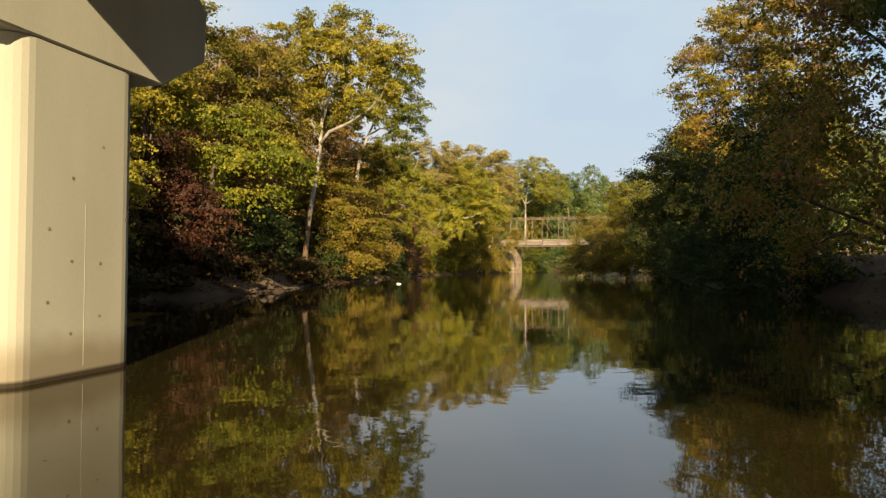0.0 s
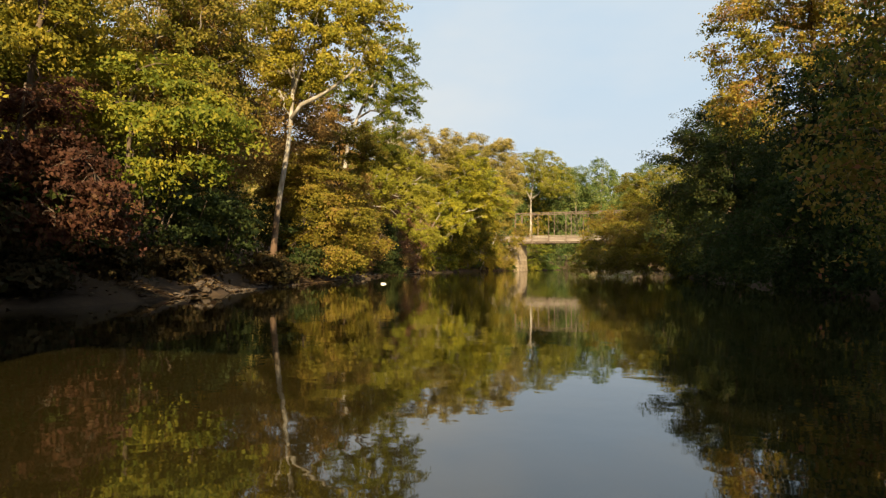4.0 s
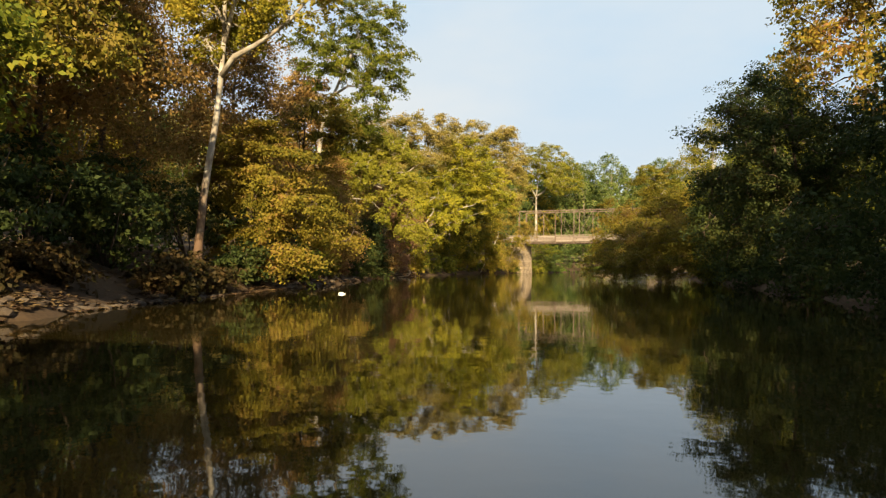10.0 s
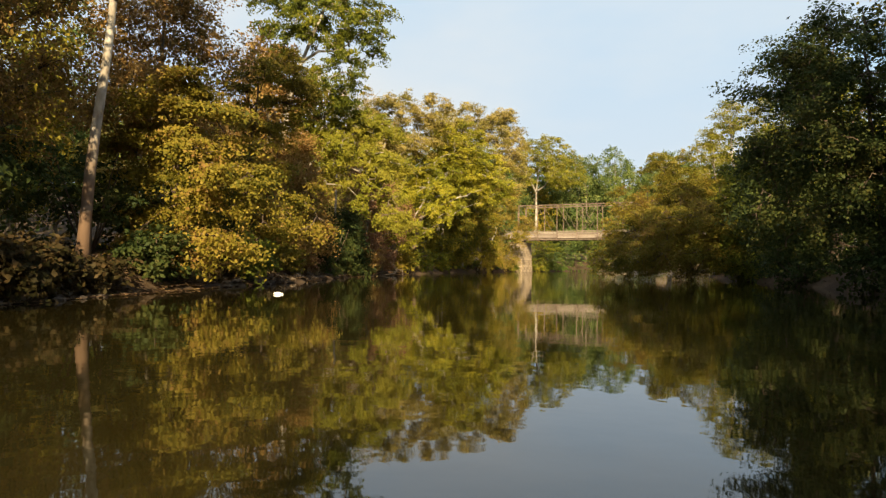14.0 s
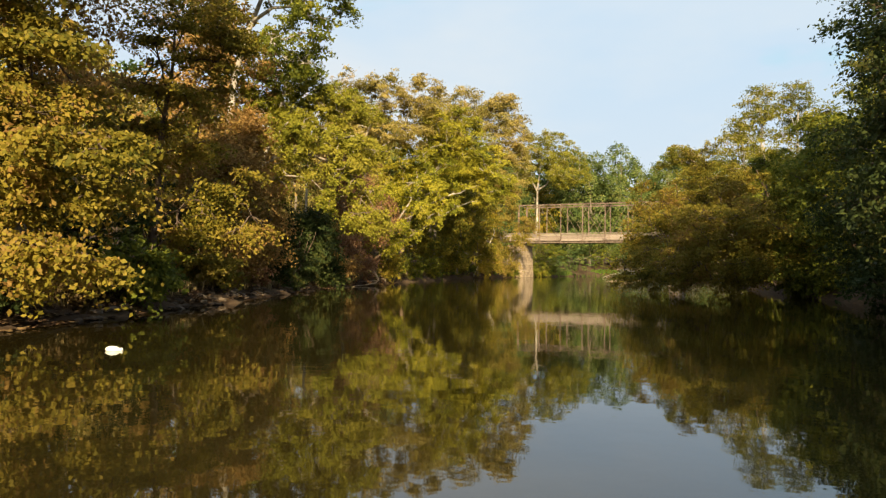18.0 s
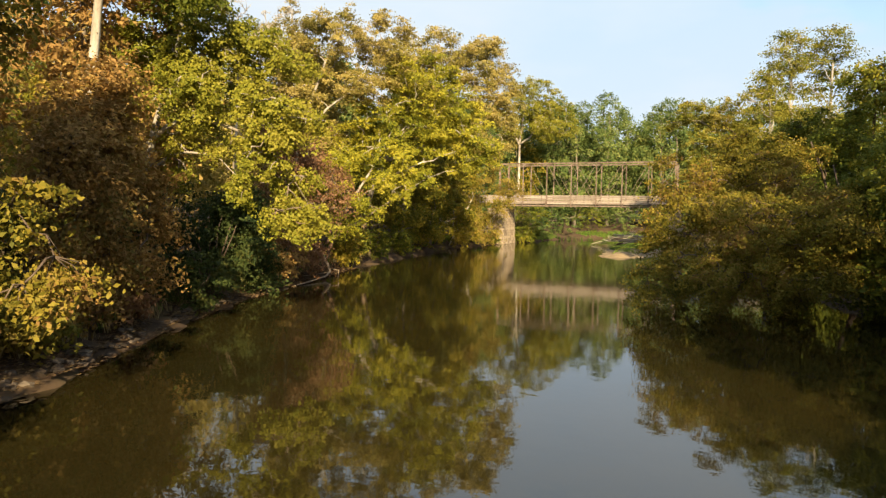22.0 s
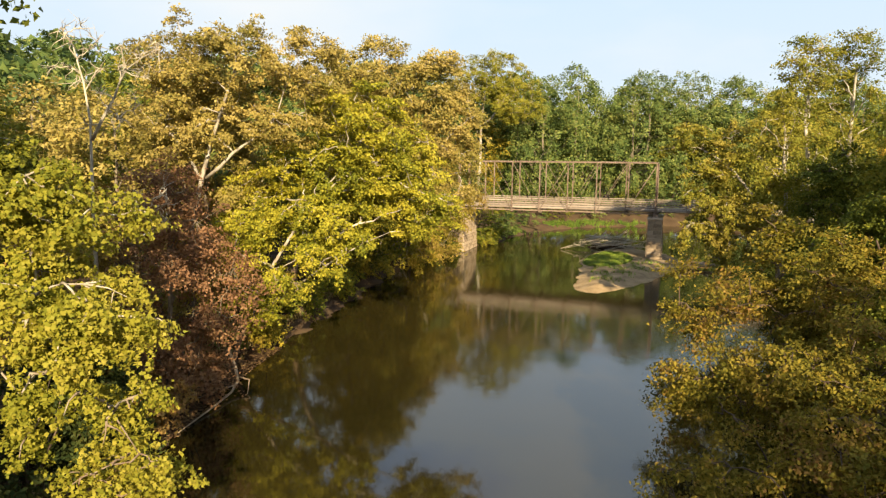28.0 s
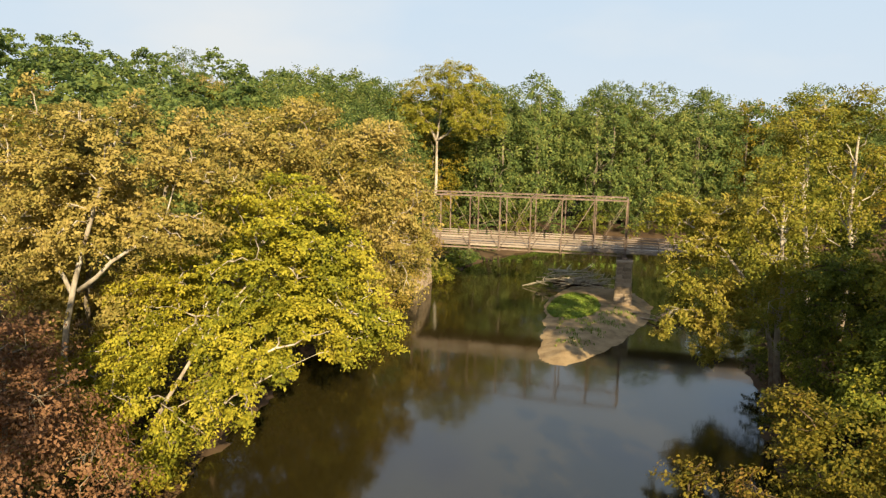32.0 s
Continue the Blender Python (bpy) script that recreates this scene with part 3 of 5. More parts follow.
    if whole:
        bumps = rs.normal(0, 1, (14, 3))
        bumps /= np.linalg.norm(bumps, axis=1, keepdims=True)
        for _ in range(int(leaves / per)):
            d = rs.normal(0, 1, 3)
            d /= np.linalg.norm(d)
            grow = 0.72 + 0.36 * max(0, float((bumps @ d).max()) - 0.55) / 0.45
            q = d * grow * rng.uniform(0.82, 1.02)
            hub.append(Vector((q[0] * radius, q[1] * radius, h * (base + 1) / 2 + q[2] * h * (1 - base) / 2)))
            outs.append(d)
            spread.append(spray * rng.uniform(0.7, 1.3))
    if twigs:
        part("branchwork", joined_tubes("branchwork", twigs, BARK[bark]), root, kind="stuff")
    if not bare:
        part("crown", leaf_cloud("crown", np.array(hub), np.array(outs), per, np.array(spread), size, LEAF[palette], rs, *((0.85, 0.15) if whole else (flat, droop)), lobed=lobed), root)
    return root


def bush(label, x, y, h, radius, palette, seed, leaves=3400, size=0.155, offset=(0, 0), name="shrub", group="bank shrubs"):
    """A low shrub: several stems from the ground and leaves down to it."""
    rng, rs = random.Random(seed), np.random.RandomState(seed)
    root = new(name)
    z = max(height(x, y), 0.0)
    root.matrix_basis = Matrix.Translation((x, y, z - 0.1))
    tagged(root, label, "shrub", group)
    hub, outs, spread = [], [], []
    count = int(leaves / 40)
    ends = []
    for i in range(7):
        ang = i * 0.9 + rng.random()
        e = Vector((offset[0] + radius * 0.6 * math.cos(ang), offset[1] + radius * 0.6 * math.sin(ang), h * rng.uniform(0.5, 0.95)))
        part("stem", mesh_of("stem", *tube(bend((0.15 * math.cos(ang), 0.15 * math.sin(ang), 0), e, 0.15, 4, rng, 0.1), [0.05, 0.042, 0.035, 0.025, 0.012], 5), BARK["brown"], True), root)
        ends.append(e)
    for _ in range(count):
        d = rs.normal(0, 1, 3)
        d /= np.linalg.norm(d)
        u = rng.random() ** 0.4
        p = np.array([offset[0] + d[0] * radius * u, offset[1] + d[1] * radius * u, h * 0.5 + d[2] * h * 0.5 * u])
        if p[2] + z < 0.2:
            p[2] = 0.25 - z + 0.2
        hub.append(p)
        outs.append(d)
        spread.append(0.6 * rng.uniform(0.7, 1.2))
    part("foliage", leaf_cloud("foliage", np.array(hub), np.array(outs), 40, np.array(spread), size, LEAF[palette], rs), root)
    return root


# ---- left bank, from the road bridge to the iron bridge ----
TREES = [
    # x, y, height, radius, palette, bark, base, offset, leaves, size, seed, label
    (9.5, 24.5, 13.0, 4.6, "olive", "grey", 0.12, (1.2, 0), 49000, 0.12, 11, "olive-green tree turning yellow on the muddy bank"),
    (0.6, 41.0, 14.0, 4.6, "tan", "grey", 0.25, (0, 0), 27000, 0.19, 15, "tall tan-leaved tree behind the bank"),
    (3.6, 46.0, 14.0, 3.8, "brown", "brown", 0.40, (0.8, 0.3), 34000, 0.12, 16, "brown-leaved tree with dark inner shade"),
    (-0.5, 52.0, 15.0, 4.3, "brown", "brown", 0.28, (0, 0), 34000, 0.12, 17, "brown-leaved tree behind the pale sycamore"),
    (-1.2, 61.5, 15.5, 4.4, "brown", "grey", 0.35, (0, 0), 34000, 0.13, 19, "tall brown-leaved tree on the bank"),
    (-3.0, 72.6, 7.0, 2.3, "brown", "brown", 0.2, (0.6, 0), 24000, 0.12, 21, "small brown and olive tree over the bank"),
    (-3.8, 75.0, 9.5, 2.3, "brown", "brown", 0.22, (0.2, 0), 22000, 0.13, 22, "brown-leaved tree before a pale trunk on the bank"),
    (-7.4, 87.0, 5.2, 2.0, "dark", "brown", 0.08, (0.4, 0), 14000, 0.15, 23, "small green tree in the shade, leaf colour darkened for it"),
    (-9.6, 94.2, 11.5, 3.9, "maroon", "grey", 0.14, (0.8, 0), 26000, 0.12, 24, "maroon-leaved tree thinning to bare twigs"),
    (-14.5, 104.0, 16.5, 4.6, "tan", "grey", 0.30, (0, 0), 38000, 0.165, 28, "tall tan tree in the wood"),
    (-14.5, 122.5, 18.5, 5.2, "olive", "grey", 0.16, (1.5, 0), 32000, 0.20, 29, "olive and tan tree by the river"),
    (-14.8, 131.0, 18.0, 5.0, "olive", "grey", 0.10, (1.4, 0), 32000, 0.20, 30, "olive tree with tan leaves hanging over the bank"),
    (-14.6, 139.0, 17.0, 5.2, "ochre", "grey", 0.12, (2.8, 0.2), 38000, 0.165, 31, "tan and olive tree before the stone pier"),
    (-19.0, 116.0, 19.0, 5.4, "forest", "grey", 0.25, (0, 0), 24000, 0.23, 32, "tall green tree in the wood"),
    (-19.0, 136.0, 20.5, 5.6, "olive", "grey", 0.20, (0, 0), 24000, 0.23, 33, "tall olive tree in the wood"),
    (-9.0, 79.0, 17.0, 5.0, "brown", "grey", 0.25, (0, 0), 24000, 0.19, 34, "tall brown-leaved tree in the wood"),
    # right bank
    # the "dark" crowns on this bank have their shade in the leaf colour
    (41.0, 30.0, 13.0, 5.2, "dark", "brown", 0.06, (-1.5, 0), 29000, 0.18, 41, "green tree over the shaded bank, leaf colour darkened for shade"),
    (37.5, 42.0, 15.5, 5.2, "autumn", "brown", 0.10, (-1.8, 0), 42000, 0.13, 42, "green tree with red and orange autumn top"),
    (34.0, 53.0, 9.5, 4.2, "dark", "brown", 0.04, (-1.5, 0.5), 42000, 0.13, 43, "green tree hanging down to the water, leaf colour darkened for shade"),
    (28.8, 82.0, 15.0, 4.6, "dark", "brown", 0.05, (-0.8, 0), 38000, 0.14, 46, "green tree with olive boughs, leaf colour darkened for shade"),
    (27.0, 92.0, 9.5, 4.0, "green", "brown", 0.05, (-0.8, 0), 29000, 0.17, 47, "green tree on the shaded bank"),
    (31.0, 102.0, 17.5, 4.2, "green", "grey", 0.25, (-1.5, 0), 29000, 0.18, 48, "tall light green tree"),
    (21.8, 120.5, 18.0, 3.2, "amber", "white", 0.40, (-1.6, 0), 14500, 0.15, 50, "slender sycamore with white limbs and yellow leaves"),
    (24.0, 124.0, 20.8, 2.7, "amber", "white", 0.42, (-2.2, 0), 13500, 0.15, 51, "slender sycamore with white trunk"),
    (26.5, 126.5, 20.6, 2.8, "amber", "white", 0.36, (-0.4, 0), 14500, 0.15, 52, "tall slender sycamore with white trunk"),
    (24.6, 107.5, 9.6, 3.4, "green", "brown", 0.05, (-0.8, 0), 26000, 0.15, 57, "leafy green tree low on the bank"),
    (27.5, 113.0, 14.5, 4.2, "green", "brown", 0.06, (-0.6, 0), 29000, 0.18, 53, "dense green tree on the bank"),
    (28.5, 135.0, 14.0, 4.6, "green", "grey", 0.10, (-1.0, 0), 24000, 0.20, 54, "green tree beside the iron bridge"),
    # behind the iron bridge
]
for x, y, h, r, pal, brk, bs, off, lv, sz, sd, lab in TREES:
    tree(lab, x, y, h, r, pal, brk, bs, off, lv, sz, sd, group="riverside trees")

# the trees that lean and droop from the left bank, each with its own crown
tree("yellow-green sapling boughs hanging beside the concrete pier", 11.4, 28.8, 9.0, 2.0, "gold", "brown", 0.3, (1.6, 1.0), 11000, 0.105, 80, group="riverside trees", step=1.0, spray=0.5, flat=0.2, squash=0.45, droop=0.6,
     blobs=[(12.8, 30, 7.3, 1.1, 0.9, 0.8), (12.4, 30, 5.6, 0.9, 0.8, 0.9), (13.8, 30, 4.1, 0.6, 0.6, 0.7), (13.3, 30, 2.9, 0.7, 0.7, 0.6), (11.6, 29.6, 8.6, 1.2, 1.1, 0.8)])
tree("olive and yellow tree above the dark bank", 8.4, 35.2, 12.5, 3.0, "olive", "brown", 0.4, (0.6, 0.8), 26000, 0.125, 81, group="riverside trees", flat=0.2, squash=0.5, spray=0.7, step=1.4, droop=0.5,
     blobs=[(10.0, 36, 11.2, 1.9, 1.7, 1.5), (7.4, 36, 10.8, 1.8, 1.7, 1.7), (8.6, 36.2, 8.7, 1.8, 1.4, 0.9), (5.8, 36.4, 8.6, 1.6, 1.5, 1.4)])
tree("dark red-leaved tree leaning over the shaded bank", 9.8, 33.6, 6.4, 2.0, "wine", "brown", 0.2, (1.2, 0.4), 17000, 0.115, 12, group="riverside trees", step=1.1, flat=0.2, squash=0.5, spray=0.7, droop=0.5,
     blobs=[(10.7, 34, 4.6, 1.7, 1.5, 1.4), (12.3, 34, 2.9, 1.2, 1.1, 0.9), (9.0, 34.4, 5.6, 1.4, 1.2, 1.0)])
tree("tree with green and gold boughs hung over the dark bank", 8.8, 38.8, 8.5, 3.0, "lime", "brown", 0.4, (2.0, -1.0), 16000, 0.12, 13, group="riverside trees", step=1.15, spray=0.75, flat=0.12, squash=0.35, droop=0.45,
     blobs=[(9.9, 37.6, 6.5, 1.6, 1.0, 0.5), (12.8, 37.6, 6.0, 1.7, 1.2, 0.7), (13.9, 37.7, 4.8, 1.1, 0.9, 0.6), (11.8, 37.5, 4.0, 1.2, 0.9, 0.45), (10.4, 38.0, 7.8, 1.6, 1.2, 0.7)])
tree("tan and olive tree with a full crown behind the bank", 4.2, 44.0, 13.5, 4.0, "ochre", "grey", 0.4, (1.0, 0), 46000, 0.13, 14, group="riverside trees", flat=0.3, step=1.25, spray=0.7,
     blobs=[(7.3, 44, 11.4, 2.5, 2.3, 2.3), (3.8, 44, 11.3, 2.5, 2.4, 2.5), (-0.4, 44, 10.5, 2.6, 2.6, 2.6), (7.6, 44, 8.3, 2.1, 1.8, 1.5)])
tree("low tree with drooping ochre and olive leaves over the water", 1.9, 59.0, 8.4, 3.3, "rust", "brown", 0.1, (1.4, -0.2), 42000, 0.115, 18, group="riverside trees", step=1.15, spray=0.75, per=50, flat=0.12, squash=0.35, droop=0.5,
     blobs=[(2.9, 58, 7.5, 1.7, 1.1, 0.9), (4.8, 58, 5.9, 2.0, 1.3, 1.1), (3.1, 58, 4.3, 2.1, 1.3, 1.2), (6.1, 58, 4.1, 1.3, 1.0, 1.2), (3.9, 58, 2.3, 2.2, 1.2, 0.8), (6.1, 58, 2.1, 1.1, 0.8, 0.7), (1.2, 58.4, 6.2, 1.5, 1.3, 1.2)])
tree("tall sycamore with pale mottled trunk and open yellow-green crown", 4.05, 53.4, 19.8, 5.0, "gold", "white", 0.45, (3.4, 0.0), 48000, 0.135, 70, trunk=0.21, fork=0.5, group="riverside trees", spray=0.6, step=1.2,
     stem=[(4.2, 53.4, 2.7), (4.5, 53.4, 5.1), (5.0, 53.4, 7.3), (5.35, 53.4, 9.9), (5.5, 53.4, 12.2), (5.3, 53.5, 14.2), (4.9, 53.4, 16.6)],
     boughs=[([(5.35, 53.4, 9.7), (6.4, 53.3, 10.5), (7.4, 53.3, 10.9), (9.0, 53.4, 11.6), (10.3, 53.5, 12.9), (10.9, 53.6, 14.6)], 0.15), ([(5.5, 53.4, 11.2), (6.2, 53.2, 12.8), (6.9, 53.2, 14.6), (7.6, 53.3, 16.8)], 0.12),
             ([(5.5, 53.4, 12.0), (4.6, 53.2, 13.4), (3.6, 53.2, 15.0), (3.2, 53.3, 17.2)], 0.10)],
     blobs=[(2.3, 53.4, 15.0, 1.5, 1.6, 1.8), (3.6, 53.4, 16.4, 2.0, 2.1, 2.2), (7.2, 53.4, 15.6, 2.5, 2.5, 2.6), (10.5, 53.4, 14.7, 1.2, 1.6, 1.9), (5.5, 53.8, 13.0, 2.3, 1.8, 1.9), (9.2, 53.4, 12.7, 1.4, 1.4, 1.2)])
tree("tall open sycamore with green leaves and white limbs", -6.6, 76.6, 22.5, 4.8, "green", "white", 0.50, (3.0, 0.0), 40000, 0.14, 71, trunk=0.28, fork=0.55, group="riverside trees", spray=0.58, step=1.15,
     stem=[(-6.3, 76.6, 6.0), (-5.3, 76.6, 13.2), (-4.4, 76.6, 15.1), (-3.5, 76.6, 16.8), (-2.6, 76.7, 18.6), (-1.8, 76.6, 20.8)],
     boughs=[([(-4.3, 76.6, 15.3), (-2.7, 76.5, 15.9), (-1.0, 76.5, 15.7), (0.7, 76.6, 16.8)], 0.12), ([(-3.6, 76.6, 16.6), (-4.6, 76.5, 18.0), (-6.0, 76.6, 19.2)], 0.09), ([(-4.9, 76.6, 14.2), (-3.4, 76.4, 14.0), (-1.8, 76.4, 14.2)], 0.08)],
     blobs=[(-1.7, 76.6, 18.5, 2.9, 2.2, 2.5), (0.8, 76.6, 16.6, 1.7, 1.6, 1.8), (-1.7, 76.6, 14.1, 2.1, 1.6, 1.5), (-6.0, 76.6, 18.7, 1.6, 1.5, 1.9), (-0.9, 76.6, 20.8, 2.3, 2.1, 2.0)])
tree("ochre and brown tree with layered boughs over the bank", -1.2, 66.9, 12.0, 3.6, "rust", "brown", 0.22, (1.6, 0.2), 30000, 0.115, 20, group="riverside trees", step=1.2, spray=0.75, flat=0.12, squash=0.35, droop=0.5,
     blobs=[(1.0, 67, 10.7, 2.2, 1.8, 1.6), (0.4, 67, 8.8, 1.8, 1.2, 0.7), (0.5, 67, 6.5, 1.5, 1.0, 0.8), (3.2, 67, 4.8, 1.1, 0.9, 0.6), (1.0, 67, 3.2, 1.0, 0.9, 0.8), (3.0, 67, 3.0, 0.9, 0.8, 0.6), (-1.6, 67, 8.0, 1.8, 1.4, 1.6)])
tree("yellow-green sycamore with white limbs drooping over the water", -7.2, 79.6, 15.0, 5.0, "sycamore", "white", 0.3, (3.4, 1.0), 66000, 0.11, 72, lobed=True, trunk=0.26, group="riverside trees", fork=0.45, spray=0.48, per=60, step=1.05,
     stem=[(-6.8, 79.7, 4.0), (-6.0, 79.9, 8.0), (-5.0, 80.1, 11.0), (-4.5, 80.2, 13.2)],
     boughs=[([(-6.4, 79.9, 7.4), (-4.8, 80.1, 8.7), (-2.6, 80.3, 8.3), (-0.8, 80.4, 7.6), (0.6, 80.5, 6.2), (1.6, 80.5, 4.9)], 0.12), ([(-6.5, 79.8, 6.0), (-4.8, 80.0, 7.2), (-3.0, 80.2, 6.9), (-1.2, 80.3, 5.6)], 0.09),
             ([(-5.3, 80.0, 10.4), (-3.4, 80.2, 11.3), (-1.4, 80.2, 11.0), (0.2, 80.3, 10.4)], 0.09)],
     blobs=[(-4.4, 80.3, 12.1, 2.8, 1.7, 1.6), (-0.6, 80.3, 10.8, 1.5, 1.1, 1.2), (-3.2, 80.3, 9.6, 2.5, 1.5, 1.3), (0.1, 80.3, 8.1, 1.8, 1.2, 1.1), (-4.7, 80.3, 7.4, 1.6, 1.1, 1.1), (-0.3, 80.3, 6.0, 1.7, 1.1, 0.9), (1.4, 80.3, 4.6, 1.2, 0.9, 0.9)])
tree("yellow sycamore leaning out over the river on pale trunks", -9.7, 99.2, 12.4, 6.0, "yellow", "white", 0.3, (5.4, 7.0), 88000, 0.135, 73, trunk=0.16, group="riverside trees", fork=0.34, step=1.15, spray=0.62,
     stem=[(-9.3, 101.2, 3.9), (-8.2, 101.8, 6.0), (-6.9, 103.4, 9.0), (-4.9, 103.8, 11.3)],
     boughs=[([(-9.5, 99.5, 2.2), (-7.6, 102.0, 4.1), (-6.2, 103.5, 5.5), (-3.5, 103.5, 6.9), (-2.0, 104.5, 7.7)], 0.12), ([(-6.0, 101.4, 9.0), (-7.6, 103.0, 9.6), (-9.8, 103.6, 9.6)], 0.09), ([(-5.0, 102.0, 7.4), (-3.4, 103.2, 8.2), (-0.8, 104.0, 9.2)], 0.09)],
     blobs=[(-5.6, 101.8, 8.6, 2.0, 1.0, 1.6), (-3.7, 104, 13.7, 3.0, 2.3, 2.1), (-6.5, 104, 11.1, 3.0, 2.2, 2.0), (-1.8, 104.5, 11.1, 2.9, 2.2, 2.1), (-0.4, 105, 9.0, 2.1, 1.6, 1.2), (-10.1, 104, 9.2, 2.6, 2.1, 2.0), (-5.8, 104, 7.8, 3.0, 2.1, 1.5),
            (-9.6, 100.2, 7.5, 2.1, 1.7, 1.4), (-10.7, 100, 5.4, 1.9, 1.6, 1.7), (-8.0, 100, 4.3, 1.9, 1.5, 1.4), (-4.5, 101, 6.5, 1.4, 1.1, 0.8)])
tree("tall thin tan sycamore with a white forked trunk", -12.6, 101.0, 19.0, 5.0, "tan", "white", 0.42, (0, 0.6), 52000, 0.13, 25, trunk=0.22, fork=0.55, group="riverside trees", step=1.15, spray=0.62,
     stem=[(-13.5, 101.0, 7.5), (-13.0, 101.0, 9.2), (-12.6, 101.0, 10.6), (-11.6, 101.0, 13.3), (-10.1, 101.0, 16.6), (-9.3, 101.0, 18.5)], boughs=[([(-12.6, 101.0, 10.6), (-13.4, 101.0, 11.9), (-15.0, 101.0, 13.9), (-15.8, 101.0, 15.7)], 0.11), ([(-12.2, 101.0, 10.8), (-10.2, 101.0, 12.2), (-7.7, 101.0, 13.8), (-6.4, 101.0, 16.6)], 0.12)],
     blobs=[(-14.2, 101, 17.6, 2.3, 2.0, 2.0), (-9.7, 101, 17.4, 2.4, 2.0, 1.9), (-6.0, 101.5, 17.0, 1.9, 1.7, 1.8), (-13.1, 101, 14.3, 2.8, 2.1, 1.9), (-7.4, 101.5, 14.2, 2.0, 1.5, 1.5)])
tree("broad tan and olive sycamore before the end of the bridge", -13.0, 110.8, 20.0, 5.6, "tan", "white", 0.28, (3.2, 0), 62000, 0.135, 27, trunk=0.28, fork=0.45, group="riverside trees", step=1.2, spray=0.7,
     stem=[(-11.8, 110.4, 6.0), (-9.2, 110.2, 11.0), (-7.4, 110.0, 14.0), (-6.4, 110.0, 17.6)],
     boughs=[([(-9.2, 110.2, 11.0), (-6.0, 110.0, 13.6), (-3.4, 110.0, 15.6), (-1.6, 110.0, 17.2)], 0.14), ([(-10.2, 110.3, 9.0), (-5.4, 110.2, 10.6), (-2.6, 110.2, 11.2), (-0.8, 110.2, 11.6)], 0.11)],
     blobs=[(-8.9, 110, 17.0, 2.4, 2.1, 2.2), (-5.4, 110, 17.6, 2.6, 2.1, 1.9), (-1.8, 110, 16.6, 2.4, 2.2, 2.2), (-0.1, 110, 14.4, 1.6, 1.8, 2.3), (-6.6, 110, 14.9, 3.1, 2.1, 1.6), (-0.8, 110, 11.5, 2.0, 1.8, 1.9)])
# the trees of the other bank that show their own outline
tree("tall maple turning orange and red at the top", 33.4, 62.2, 19.0, 5.0, "maple", "brown", 0.2, (-0.6, 0), 72000, 0.135, 44, group="riverside trees", step=1.2, spray=0.75, flat=0.25, droop=0.45,
     blobs=[(33.0, 61.6, 16.6, 3.4, 2.9, 2.5), (30.1, 61.6, 13.2, 2.2, 2.2, 2.3), (34.8, 61.6, 13.0, 3.4, 3.0, 2.7), (30.4, 61.6, 10.4, 2.1, 1.9, 1.7), (35.0, 61.6, 8.8, 3.1, 2.6, 2.0)])
# shaded river side of this crown is coloured into its leaves
tree("dark green tree with pointed leafy shoots over the water, darkened further for shade", 29.8, 71.2, 11.5, 4.4, "dark", "brown", 0.1, (-1.4, -0.4), 60000, 0.13, 45, group="riverside trees", step=1.2, spray=0.8,
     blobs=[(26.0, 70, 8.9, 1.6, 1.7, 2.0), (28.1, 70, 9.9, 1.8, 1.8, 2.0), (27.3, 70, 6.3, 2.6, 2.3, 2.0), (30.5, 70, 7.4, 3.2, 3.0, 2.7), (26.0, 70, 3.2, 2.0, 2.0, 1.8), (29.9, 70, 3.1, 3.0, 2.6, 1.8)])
tree("wide olive and rust tree bending low over the river", 24.4, 96.5, 8.0, 5.0, "rust", "brown", 0.1, (-3.0, -1.5), 92000, 0.105, 49, group="riverside trees", step=1.05, spray=0.65, flat=0.4, droop=0.5,
     blobs=[(14.8, 89.5, 1.8, 1.3, 1.3, 1.2), (16.8, 89.5, 2.2, 1.9, 1.6, 1.6), (19.3, 90, 2.8, 2.2, 1.9, 2.0), (21.8, 91, 3.6, 2.0, 1.9, 2.2), (15.3, 93, 3.9, 1.5, 1.4, 1.2), (18.0, 93, 4.6, 2.2, 1.8, 1.4),
            (20.8, 93.5, 5.4, 2.2, 1.7, 1.3), (15.2, 96.5, 6.0, 1.3, 1.3, 1.1), (17.0, 97, 6.7, 1.7, 1.4, 1.1), (14.6, 97, 7.1, 1.0, 0.9, 0.7), (14.7, 95, 2.4, 1.2, 1.5, 1.4), (19.5, 97, 6.9, 1.8, 1.5, 1.1), (17.0, 93, 1.3, 1.9, 1.6, 0.9), (20.2, 93.4, 1.6, 2.0, 1.6, 1.1), (18.0, 96.5, 3.0, 2.2, 1.6, 1.6)])
tree("sycamore leaning over the water on a white limb, golden leaves", 21.6, 121.4, 13.5, 4.0, "amber", "white", 0.3, (-6.5, -0.4), 26000, 0.145, 55, trunk=0.2, group="riverside trees", fork=0.3, step=1.2, spray=0.55,
     stem=[(21.2, 121.2, 4.5), (20.5, 121.0, 7.5), (19.4, 121.0, 9.0), (18.5, 121.0, 10.6), (16.8, 121.0, 12.1), (15.0, 121.0, 13.1)],
     blobs=[(14.8, 121, 13.2, 1.9, 1.5, 1.0), (16.7, 121, 13.0, 1.6, 1.5, 1.3), (15.5, 121, 10.6, 1.3, 1.4, 1.6), (17.0, 121, 7.8, 2.1, 1.8, 1.8), (15.4, 121, 6.5, 1.0, 1.0, 1.0), (17.7, 121, 4.9, 1.1, 1.1, 1.1)])
